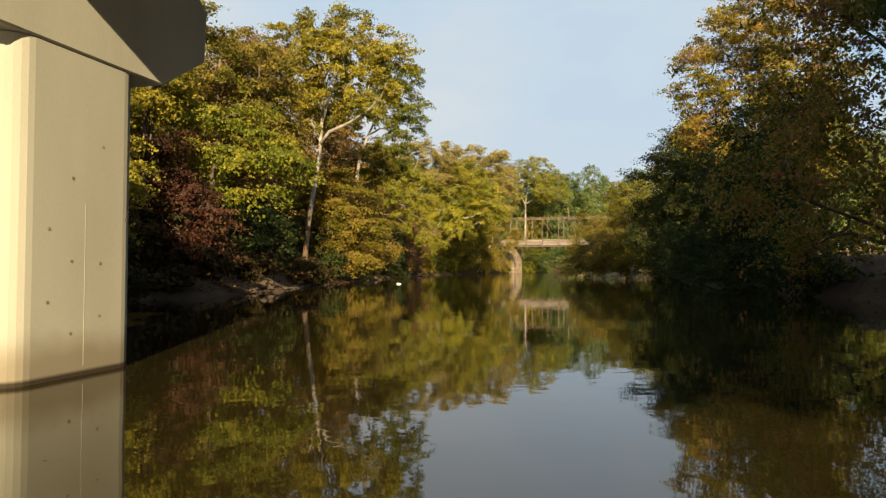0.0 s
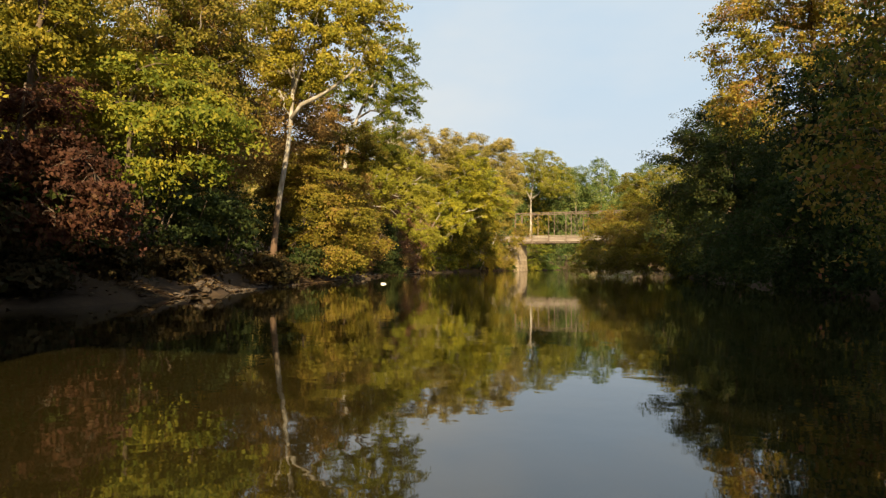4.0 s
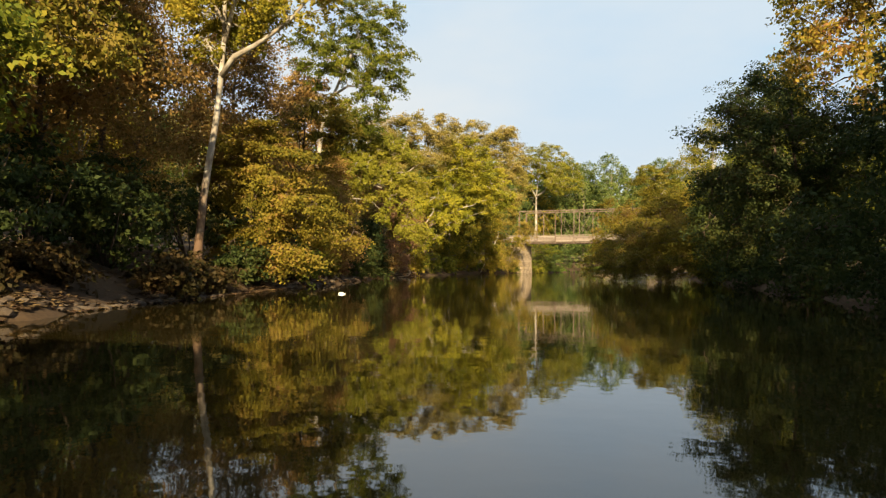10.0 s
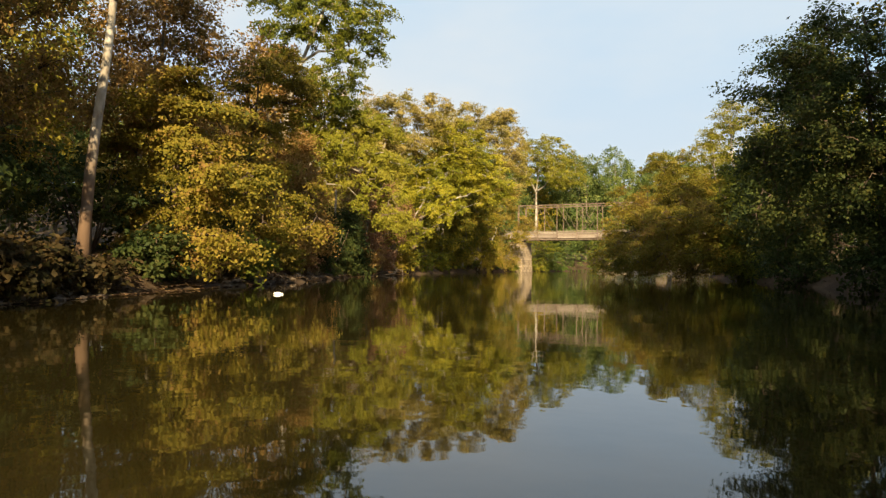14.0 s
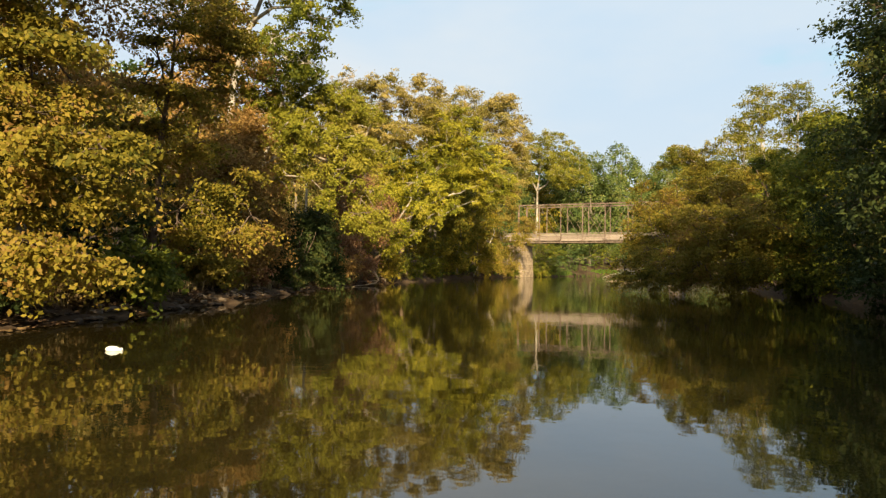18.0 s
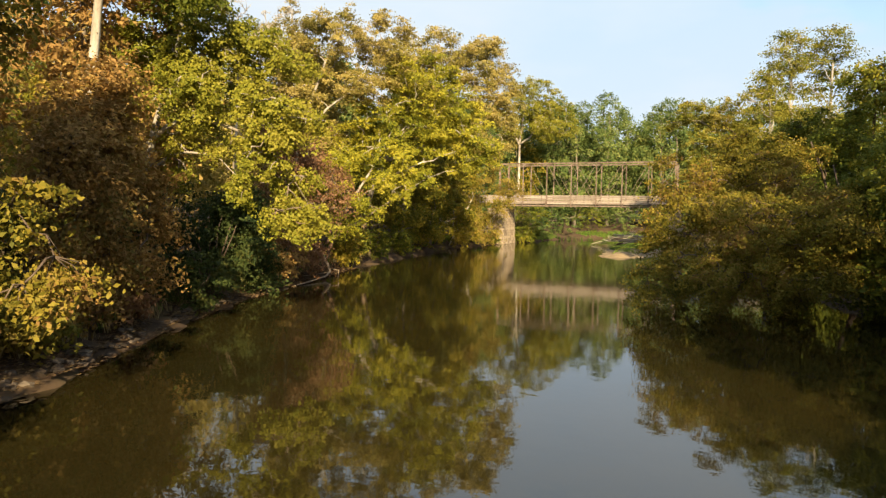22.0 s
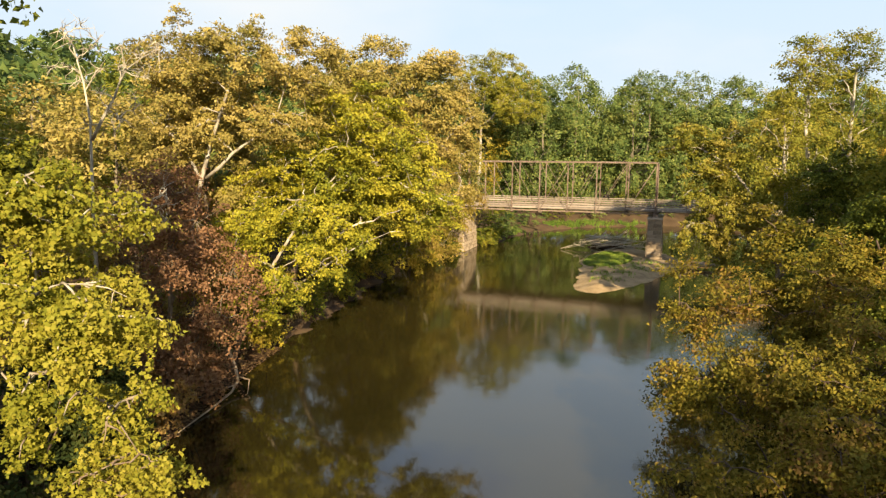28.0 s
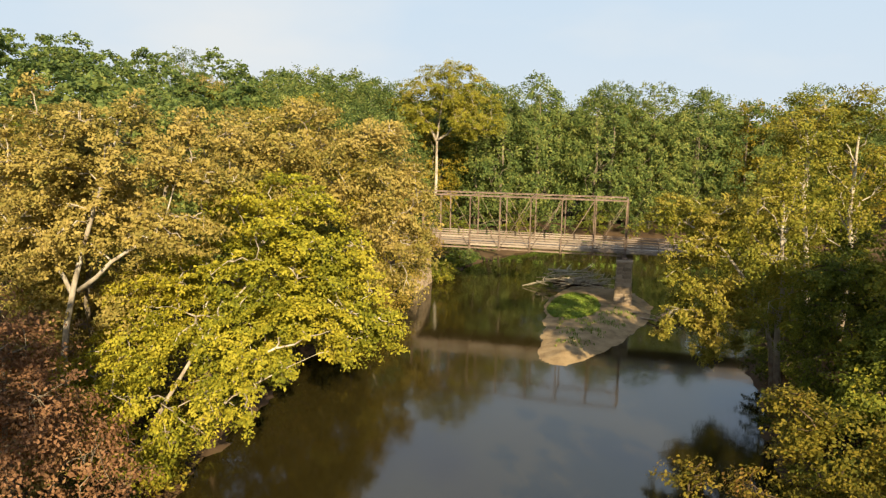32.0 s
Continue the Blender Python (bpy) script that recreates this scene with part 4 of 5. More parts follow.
tree("golden sycamore reaching out before the end of the bridge", 25.8, 139.0, 15.5, 4.0, "amber", "white", 0.3, (-3.0, -1.0), 22000, 0.20, 56, trunk=0.2, group="riverside trees", fork=0.3,
     lobes=[(17.8, 137.0, 11.0, 1.2), (18.9, 137.0, 12.2, 1.3), (19.1, 137.0, 9.6, 1.3), (20.5, 137.0, 11.5, 1.5), (21.0, 137.5, 8.5, 1.4), (22.5, 137.0, 13.0, 1.6), (22.5, 138.0, 10.0, 1.6),
            (24.5, 138.0, 11.5, 1.7), (24.0, 137.0, 14.5, 1.5)])
tree("tall tree with a forked white trunk beyond the bridge", -19.2, 180.5, 25.0, 6.0, "sycamore", "white", 0.56, (1.0, 0), 38000, 0.20, 61, trunk=0.36, fork=0.6, group="riverside trees", step=1.7, spray=0.95,
     stem=[(-17.7, 180, 10.0), (-17.7, 180, 17.4), (-17.2, 180, 21.5), (-16.6, 180, 25.5)],
     boughs=[([(-17.7, 180, 17.2), (-19.4, 180, 20.4), (-20.8, 180, 23.0), (-21.2, 180, 24.5)], 0.24), ([(-17.7, 180, 17.4), (-15.8, 180, 18.6), (-13.9, 180, 21.0), (-13.0, 180, 23.0)], 0.22)],
     blobs=[(-15.9, 180, 25.4, 5.2, 4.4, 3.6), (-21.0, 180, 22.4, 3.6, 3.4, 3.2), (-11.8, 180, 21.7, 4.0, 3.8, 3.8), (-16.6, 181.0, 23.0, 3.6, 2.6, 2.0)])
tree("leafy green tree beside the slender sycamores", 28.0, 116.0, 12.0, 3.6, "green", "brown", 0.2, (-3.0, 0), 40000, 0.135, 58, group="riverside trees", step=1.25, spray=0.7,
     blobs=[(23.8, 116, 9.8, 2.4, 2.4, 2.6), (22.4, 116, 6.2, 1.6, 1.7, 1.8), (25.5, 116, 5.0, 2.0, 2.2, 2.4), (26.5, 115.5, 8.4, 2.2, 2.2, 2.6)])
tree("small golden tree over the shaded water", 24.6, 101.5, 9.5, 2.4, "rust", "brown", 0.2, (-4.0, -2.0), 22000, 0.11, 59, group="riverside trees", step=1.0, spray=0.6,
     blobs=[(18.0, 99, 8.6, 1.0, 1.1, 1.2), (18.8, 99, 7.0, 1.3, 1.1, 1.0), (20.6, 99.4, 7.8, 1.4, 1.2, 1.4), (20.4, 99.6, 5.4, 1.6, 1.2, 1.2)])
tree("bare dead tree with bleached curving branches", -12.2, 92.6, 17.0, 3.0, "tan", "bleached", 0.42, (0, 0), 2400, 0.2, 74, trunk=0.13, bare=True, group="riverside trees", step=0.95,
     stem=[(-11.7, 92.2, 5.0), (-11.4, 92.0, 11.4), (-11.2, 92.0, 13.0), (-11.4, 92.0, 15.0), (-12.0, 92.0, 17.0)],
     boughs=[([(-11.2, 92.0, 12.8), (-10.2, 92.0, 14.3), (-9.0, 92.0, 15.9), (-7.6, 92.0, 16.5)], 0.085), ([(-11.5, 92.1, 9.0), (-10.0, 91.8, 10.0), (-8.5, 91.5, 10.1), (-7.2, 91.3, 9.0)], 0.07)],
     blobs=[(-11.8, 92.0, 16.5, 1.5, 0.8, 1.6), (-8.4, 92.0, 16.2, 1.6, 0.8, 1.0), (-7.8, 91.4, 9.6, 1.6, 0.8, 1.0), (-10.0, 92.0, 14.0, 1.2, 0.8, 1.0)])

# shrubs on the banks; the "dark" ones have shade put into their leaf colour
rng = random.Random(5)
for i, (x, y, h, r, pal) in enumerate([
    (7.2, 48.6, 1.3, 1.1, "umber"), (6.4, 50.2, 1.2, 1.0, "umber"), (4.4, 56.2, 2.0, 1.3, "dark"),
    (2.4, 63.0, 2.2, 1.5, "green"), (-0.4, 69.8, 1.4, 1.0, "ochre"), (-3.4, 75.2, 1.8, 1.2, "maroon"), (-4.6, 80.5, 2.6, 1.9, "dark"), (-7.2, 90.0, 2.6, 1.7, "brown"),
    (-8.0, 93.0, 4.4, 2.2, "maroon"), (-10.6, 103.5, 2.4, 1.7, "olive"), (-12.0, 111.0, 3.0, 2.0, "green"), (-12.6, 118.0, 3.0, 2.0, "green"), (-13.8, 126.0, 3.2, 2.1, "olive"),
    (-15.0, 134.0, 3.0, 2.0, "green"), (-14.5, 143.5, 3.0, 1.9, "olive"), (-10.2, 156.5, 2.8, 1.8, "green"), (-10.6, 161.0, 3.6, 2.2, "green"), (-10.0, 167.0, 3.6, 2.3, "forest"),
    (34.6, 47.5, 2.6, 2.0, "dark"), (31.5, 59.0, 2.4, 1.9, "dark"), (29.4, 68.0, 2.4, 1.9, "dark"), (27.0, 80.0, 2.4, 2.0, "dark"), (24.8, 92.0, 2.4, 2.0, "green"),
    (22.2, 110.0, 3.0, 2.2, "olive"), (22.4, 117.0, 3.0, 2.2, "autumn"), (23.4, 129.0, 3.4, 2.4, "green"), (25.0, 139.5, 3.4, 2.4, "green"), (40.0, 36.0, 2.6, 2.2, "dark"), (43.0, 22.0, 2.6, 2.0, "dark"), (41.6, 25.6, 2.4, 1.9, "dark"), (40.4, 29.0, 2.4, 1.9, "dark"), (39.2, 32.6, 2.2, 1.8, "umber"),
    (-8.6, 176.5, 5.0, 3.0, "forest"), (-5.0, 184.5, 5.5, 3.2, "green"), (0.5, 190.0, 5.5, 3.2, "forest"), (6.5, 194.5, 5.0, 3.2, "green"), (12.5, 197.0, 5.5, 3.4, "forest"),
    (19.0, 199.0, 5.0, 3.4, "green"), (26.0, 200.5, 5.5, 3.4, "forest"), (33.0, 201.0, 5.0, 3.4, "green"), (-12.5, 172.0, 5.0, 3.0, "green"), (-17.6, 176.8, 9.5, 3.6, "forest"), (-14.8, 171.5, 7.0, 3.0, "green"), (-20.5, 172.0, 8.0, 3.4, "forest"), (-12.4, 148.4, 1.8, 1.0, "green"),
    # dark understory added behind the boughs to stand for deep shade
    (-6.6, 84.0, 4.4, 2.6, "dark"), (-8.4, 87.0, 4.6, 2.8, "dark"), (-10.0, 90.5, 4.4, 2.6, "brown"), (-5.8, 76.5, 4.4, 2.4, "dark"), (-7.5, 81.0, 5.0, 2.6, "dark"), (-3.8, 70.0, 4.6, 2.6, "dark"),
    # low "umber" shrubs are added to darken the slope like shade
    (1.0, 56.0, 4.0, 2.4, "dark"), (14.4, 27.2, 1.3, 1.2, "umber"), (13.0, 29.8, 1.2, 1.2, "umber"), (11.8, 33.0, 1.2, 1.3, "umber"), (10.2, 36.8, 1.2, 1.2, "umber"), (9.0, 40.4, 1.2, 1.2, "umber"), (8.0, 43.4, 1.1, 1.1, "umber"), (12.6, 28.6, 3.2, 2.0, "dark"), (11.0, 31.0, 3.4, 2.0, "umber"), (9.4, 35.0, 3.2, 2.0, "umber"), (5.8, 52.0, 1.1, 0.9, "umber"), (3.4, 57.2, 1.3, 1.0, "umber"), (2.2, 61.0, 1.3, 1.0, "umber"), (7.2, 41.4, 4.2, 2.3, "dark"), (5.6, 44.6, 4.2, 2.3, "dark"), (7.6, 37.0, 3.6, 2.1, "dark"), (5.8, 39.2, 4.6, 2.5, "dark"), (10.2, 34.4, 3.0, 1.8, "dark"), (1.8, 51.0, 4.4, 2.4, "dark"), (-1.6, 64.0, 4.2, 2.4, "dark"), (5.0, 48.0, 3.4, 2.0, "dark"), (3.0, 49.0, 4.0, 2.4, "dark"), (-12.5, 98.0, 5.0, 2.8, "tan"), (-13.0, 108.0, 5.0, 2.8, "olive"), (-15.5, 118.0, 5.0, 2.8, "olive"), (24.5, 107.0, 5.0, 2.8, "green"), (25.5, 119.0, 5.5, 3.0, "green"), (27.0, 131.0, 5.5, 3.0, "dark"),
]):
    bush({"maroon": "dark red shrub", "brown": "brown-leaved shrub", "olive": "olive shrub", "green": "green shrub", "dark": "green shrub coloured dark as in shade", "tan": "tan shrub",
          "forest": "green shrub", "autumn": "shrub with rust-red leaves", "ochre": "ochre shrub", "umber": "added brown shrub coloured dark as in shade"}[pal] + " on the river bank", x, y, h, r, pal, 200 + i)

# the wood behind: a few trees, set out again and again; the far rows are one mass
protos, shade_trees = [], []
for i, (pal, h, r) in enumerate([("forest", 23, 6.4), ("forest", 26, 7.0), ("green", 21, 6.2), ("olive", 20, 6.2), ("tan", 20, 6.0), ("forest", 25, 6.2)]):
    p = tree({"forest": "tall green woodland tree among others", "green": "green woodland tree among others", "olive": "olive woodland tree turning yellow", "tan": "tan woodland tree turning brown"}[pal],
             -60 - 9 * i, 222 + 3 * i, h, r, pal, "grey", 0.06 if i in (0, 1) else 0.16, (0, 0), 12500 if i in (0, 1) else 9500, 0.31, 300 + i, group="woodland trees", spray=1.3, per=40, whole=True)
    protos.append(p)
# coarse trees added out of view, only to throw shade downstream
for i in range(2):
    shade_trees.append(tree("unseen tree added by the road bridge to cast shade", 62 + 10 * i, 10 + 6 * i, 22 + 3 * i, 6.3, "forest", "grey", 0.12, (0, 0), 3600, 0.62, 320 + i, group="upstream trees", spray=1.3, per=30, whole=True))
rng = random.Random(9)
spots = [(gx_ + rng.uniform(-2.6, 2.6), gy_ + rng.uniform(-2.6, 2.6)) for gx_ in np.arange(-250, 190, 9.2) for gy_ in np.arange(-60, 420, 9.2)]
sx, sy = np.array(spots).T
dist = shore(sx, sy)
az1, az2 = np.degrees(np.arctan2(sx - 31, sy - 10)), np.degrees(np.arctan2(sx - 11.7, sy - 76.5))
seen_from = ((az1 > -60) & (az1 < 14)) | ((az2 > -54) & (az2 < 23) & (sy > 78))
# upstream spots out of view, filled with added trees that block the sun
upstream = ((sy < 40) & (dist < 22) & (sx > 30)) | ((sy < 18) & (dist < 24) & (sx < 30))
KEYED = [(q[0], q[1]) for q in TREES] + [(4.05, 53.4), (1.6, 59), (8.4, 40.6), (-5.8, 76.6), (-7.2, 79.6), (-8.6, 99.5), (-16, 96), (5.4, 35.5), (-1.4, 66.5), (-12.0, 100.0), (-10.0, 111.0), (32.5, 61.5), (29.6, 71.5)]
far_parts = []
for x, y, d, ok, up in zip(sx, sy, dist, seen_from, upstream):
    on_road = abs(y - 152) < 5 and (x < -5 or x > 20)
    if not (ok or up) or d < (5.0 if y > 150 or y < 32 else 10.0 if x < 10 else 7.5) or on_road or min(math.hypot(x - a, y - c) for a, c in KEYED) < 4.5:
        continue
    if d > 34:
        if ok and d < 150 and rng.random() < (0.85 if d < 60 else 0.6):
            far_parts.append((x, y))
        continue
    if up and not ok and rng.random() < 0.08:
        continue
    if 160 < y < 179 and abs(x + 18 - (180.5 - y) * 0.28) < 5.2:
        continue
    k = rng.choice((0, 1, 0, 1, 3)) if y > 155 and d < 24 else rng.choice((2, 5)) if (y > 150 or x > 10) else rng.choice((3, 4, 4, 3, 2, 5))
    s = rng.uniform(0.84, 1.12) * (0.55 if x > 10 and 62 < y < 120 else 0.8 if x > 10 and 45 < y < 150 else 0.98 if y > 185 else 0.9 if y > 150 else 0.74)
    copy_thing(protos[k] if ok else shade_trees[k % 2], Matrix.Translation((x, y, height(x, y) - 0.3)) @ Matrix.Rotation(rng.uniform(0, 6.28), 4, "Z") @ Matrix.Diagonal((s, s, s * rng.uniform(0.92, 1.08), 1)))
# more unseen sun blockers, set by hand to shade banks and water
for x, y, s in ((16.6, 12.5, 0.62), (19.6, 3.5, 1.08), (23.2, -6, 1.0), (26.6, -15, 1.05), (13, 14, 0.9), (14.5, 5, 1.0), (18, -4, 1.05), (21, -12, 1.05), (12.5, -3, 1.1), (16, -14, 1.1), (49, 8, 1.1), (47.5, 16, 1.1), (52, 0, 1.1), (45, 24, 1.0), (55, -9, 0.9), (59, -18, 0.9), (44.5, 20.5, 1.0), (43.8, 27, 0.95), (50, 18, 1.05), (49, 27, 1.0), (44.5, 34, 0.85), (47.2, 4.5, 1.0)):
    copy_thing(shade_trees[rng.choice((0, 1))], Matrix.Translation((x, y, height(x, y) - 0.3)) @ Matrix.Rotation(rng.uniform(0, 6.28), 4, "Z") @ Matrix.Diagonal((s, s, s * 0.95, 1)))
for x, y, s in ((-27, 189, 0.98), (-34, 186, 1.0), (-22, 196, 1.02), (-40, 178, 1.0), (-33, 172, 0.95), (-27, 176, 0.9), (-14, 192, 0.98), (16, 204, 1.0), (24, 206, 0.96), (9, 202, 1.0), (32, 207, 0.98)):
    copy_thing(protos[rng.choice((0, 1))], Matrix.Translation((x, y, height(x, y) - 0.3)) @ Matrix.Rotation(rng.uniform(0, 6.28), 4, "Z") @ Matrix.Diagonal((s, s, s, 1)))
rs = np.random.RandomState(77)
hub, outs = [], []
for x, y in far_parts:
    z, h, r = height(x, y), rs.uniform(17, 25), rs.uniform(4.0, 5.6)
    for _ in range(46):
        d = rs.normal(0, 1, 3)
        d /= np.linalg.norm(d)
        d[2] = abs(d[2]) * 1.1 - 0.25
        hub.append((x + d[0] * r, y + d[1] * r, z + h * 0.62 + d[2] * h * 0.36))
        outs.append(d)
far_wood = part("far_wood", leaf_cloud("far_wood", np.array(hub), np.array(outs), 18, np.full(len(hub), 1.8), 0.75, LEAF["forest"], rs), None, "green woodland canopy in the distance", kind="stuff")
tagged(far_wood, category="woodland")


# ---- iron bridge ----
PANEL, HALF, YN, YF, ZB, ZT = 24 / 7, 12.0, 150.0, 154.4, 5.62, 11.66
bridge = new("truss_bridge")
bridge.matrix_basis = Matrix.Translation((0, 152.2, ZB))
tagged(bridge, "old rusted iron truss bridge with weathered board rails", "bridge")


def iron(name, a, c, w, hgt, mat=None, label="", kind=""):
    off = Vector((0, 152.2, ZB))
    return part(name, beam_mesh(name, Vector(a) - off, Vector(c) - off, w, hgt, mat or steel), bridge, label, kind=kind)


def rod(name, a, c, r):
    off = Vector((0, 152.2, ZB))
    return part(name, mesh_of(name, *tube([Vector(a) - off, Vector(c) - off], [r, r], 5), steel, True), bridge)


for Y in (YN, YF):
    iron("top_chord", (-HALF, Y, ZT - 0.12), (HALF, Y, ZT - 0.12), 0.20, 0.17)
    iron("bottom_chord", (-HALF, Y, ZB), (HALF, Y, ZB), 0.12, 0.16)
    for i in range(8):
        X = -HALF + i * PANEL
        w = 0.25 if i in (0, 7) else 0.125
        iron("end_post" if i in (0, 7) else "vertical", (X, Y, ZB - 0.15), (X, Y, ZT - 0.25), w, w)
        if i < 7:
            X2 = X + PANEL
            if i <= 3:
                rod("diagonal_rod", (X, Y - 0.05, ZT - 0.2), (X2, Y - 0.05, ZB), 0.027)
            if i >= 3:
                rod("diagonal_rod", (X2, Y + 0.05, ZT - 0.2), (X, Y + 0.05, ZB), 0.027)
for i in range(8):
    X = -HALF + i * PANEL
    iron("floor_beam", (X, YN - 0.25, ZB + 0.02), (X, YF + 0.25, ZB + 0.02), 0.20, 0.36)
    iron("top_strut", (X, YN, ZT - 0.12), (X, YF, ZT - 0.12), 0.08, 0.10)
    if i < 7:
        rod("lateral_rod", (X, YN, ZT - 0.05), (X + PANEL, YF, ZT - 0.05), 0.02)
for Y in (150.4, 151.3, 152.2, 153.1, 154.0):
    iron("stringer", (-HALF - 9, Y, ZB + 0.28), (HALF + 17, Y, ZB + 0.28), 0.14, 0.24)
# rails of boards on both sides, panel by panel, out on to the approaches
rng = random.Random(31)
spans = [(-HALF + i * PANEL, -HALF + (i + 1) * PANEL) for i in range(7)] + [(-HALF - 9, -HALF - 4.5), (-HALF - 4.5, -HALF)] + [(HALF + 3.4 * i, HALF + 3.4 * (i + 1)) for i in range(5)]
for Y, s in ((YN + 0.20, -1), (YF - 0.20, 1)):
    for a, c in spans:
        for z, hh in ((5.86, 0.20), (6.16, 0.17), (6.44, 0.17), (6.72, 0.17), (6.98, 0.10)):
            me = box_mesh("rail_board", c - a - 0.02, 0.05, hh, board, 0.008)
            part("rail_board", me, bridge, place=Matrix.Translation(((a + c) / 2, Y - 152.2 + rng.uniform(-0.01, 0.01), z - ZB + rng.uniform(-0.015, 0.015))) @ Matrix.Rotation(rng.uniform(-0.004, 0.004), 4, "Y"))
        for u in (a, (a + c) / 2):
            part("rail_post", box_mesh("rail_post", 0.09, 0.09, 1.3, steel, 0.01), bridge, place=Matrix.Translation((u, Y + 0.09 * -s - 152.2, 0.2)))
plank = box_mesh("deck_plank", 0.27, 4.0, 0.08, board, 0.008)
x = -HALF - 9
while x < HALF + 17:
    part("deck_plank", plank, bridge, place=Matrix.Translation((x + 0.14, rng.uniform(-0.04, 0.04), 0.40 + rng.uniform(-0.01, 0.01))))
    x += 0.29


def stone_pier(x, label, seed, wide=1.95):
    """A battered masonry pier: a mortar core and courses of dressed blocks, with a cap."""
    rng = random.Random(seed)
    root = new("bridge_pier")
    root.matrix_basis = Matrix.Translation((x, 152.2, -0.8))
    tagged(root, label, "pier", "stone piers")
    tall, n = 5.7, 14
    ch = tall / n
    for k in range(n):
        u = k / n
        L, W = 6.3 - 0.6 * u, wide - 0.45 * u
        part("core", box_mesh("core", W - 0.08, L - 0.08, ch, mortar), root, place=Matrix.Translation((0, 0, k * ch)))
        shift = 0.35 if k % 2 else 0
        for side in (-1, 1):
            y = -L / 2 - shift
            while y < L / 2 - 0.05:
                w = rng.uniform(0.55, 0.95)
                a, c = max(y, -L / 2), min(y + w, L / 2)
                if c - a > 0.08:
                    part("block", box_mesh("block", 0.14, c - a - 0.025, ch - 0.025, stone, 0.03, 0.014, rng), root, place=Matrix.Translation((side * (W / 2 - 0.04), (a + c) / 2, k * ch + 0.012)))
                y += w
            x0 = -W / 2 + 0.03
            for w in ((W - 0.06) * (0.55 if k % 2 else 0.42), None):
                x1 = W / 2 - 0.03 if w is None else x0 + w
                part("block", box_mesh("block", x1 - x0 - 0.025, 0.14, ch - 0.025, stone, 0.03, 0.014, rng), root, place=Matrix.Translation(((x0 + x1) / 2, side * (L / 2 - 0.02), k * ch + 0.012)))
                x0 = x1
    cap = part("cap", box_mesh("cap", wide - 0.2, 6.0, 0.30, stone, 0.04), root, place=Matrix.Translation((0, 0, tall)))
    for Y in (YN, YF):
        part("bearing", box_mesh("bearing", 0.6, 0.5, 0.34, steel, 0.02), cap, place=Matrix.Translation((0, Y - 152.2, 0.30)))
    return root


stone_pier(-HALF - 0.4, "wide weathered stone pier standing at the wooded bank", 41, 2.7)
stone_pier(HALF, "tall weathered stone pier standing on the sand bar", 42)

for ax in (-22.6, 30.6):
    ab = new("abutment")
    ab.matrix_basis = Matrix.Translation((ax, 152.2, -0.3))
    tagged(ab, "stone abutment under the end of the iron bridge", "abutment", "stone abutments")
    for k in range(8):
        for j in range(6):
            part("block", box_mesh("block", 3.4, 0.96, 0.70, stone, 0.03), ab, place=Matrix.Translation((0, -2.5 + j, k * 0.73)))

# ---- road bridge pier beside the start ----
pier = new("concrete_pier")
pier.matrix_basis = pose(24.40, 19.48, 0, 0, 0, 8.6)
tagged(pier, "smooth buff concrete bridge pier with silt-stained waterline", "pier")


def rounded_prism(name, sx, sy, z0, z1, r, mat, seg=6):
    bm = bmesh.new()
    ring = []
    for cx, cy, a0 in ((sx / 2 - r, sy / 2 - r, 0), (-sx / 2 + r, sy / 2 - r, 90), (-sx / 2 + r, -sy / 2 + r, 180), (sx / 2 - r, -sy / 2 + r, 270)):
        for k in range(seg + 1):
            a = radians(a0 + 90 * k / seg)
            ring.append((cx + r * math.cos(a), cy + r * math.sin(a)))
    lo = [bm.verts.new((*p, z0)) for p in ring]
    hi = [bm.verts.new((*p, z1)) for p in ring]
    m = len(ring)
    for i in range(m):
        bm.faces.new((lo[i], lo[(i + 1) % m], hi[(i + 1) % m], hi[i]))
    bm.faces.new(hi)
    bm.faces.new(lo[::-1])
    return bm_mesh(name, bm, mat)


column = part("column", rounded_prism("column", 1.5, 1.75, -2.0, 3.44, 0.26, wet_concrete), pier, "buff concrete column with brown waterline")
part("form_seam", box_mesh("form_seam", 0.008, 0.010, 1.75, concrete, 0.002), column, place=Matrix.Translation((0.748, 0.06, 0.10)))
for y, z in ((-0.12, 1.22), (-0.12, 0.46), (0.28, 1.20), (0.28, 0.62), (0.66, 1.72), (-0.42, 0.80), (-0.42, 1.55), (-0.12, 2.1), (0.3, 2.5)):
    part("tie_hole", mesh_of("tie_hole", *tube([(0.735, y, z), (0.754, y, z)], [0.016, 0.02], 8), foot_concrete), column)
# hammerhead cap: level over the column, rising towards its ends
bm = bmesh.new()
prof = [(-2.2, 4.05), (-1.15, 3.45), (1.25, 3.45), (2.12, 4.0), (2.16, 4.68), (1.98, 4.86), (-2.05, 4.86), (-2.24, 4.68)]
loops = []
for sx_ in (-0.775, 0.775):
    loops.append([bm.verts.new((sx_, y, z)) for y, z in prof])
k = len(prof)
for i in range(k):
    bm.faces.new((loops[0][i], loops[0][(i + 1) % k], loops[1][(i + 1) % k], loops[1][i]))
bm.faces.new(loops[0][::-1])
bm.faces.new(loops[1])
bmesh.ops.recalc_face_normals(bm, faces=bm.faces)
bmesh.ops.bevel(bm, geom=bm.edges[:], offset=0.02, segments=1, affect="EDGES")
part("cap_beam", bm_mesh("cap_beam", bm, concrete), pier, "hammerhead concrete cap beam")

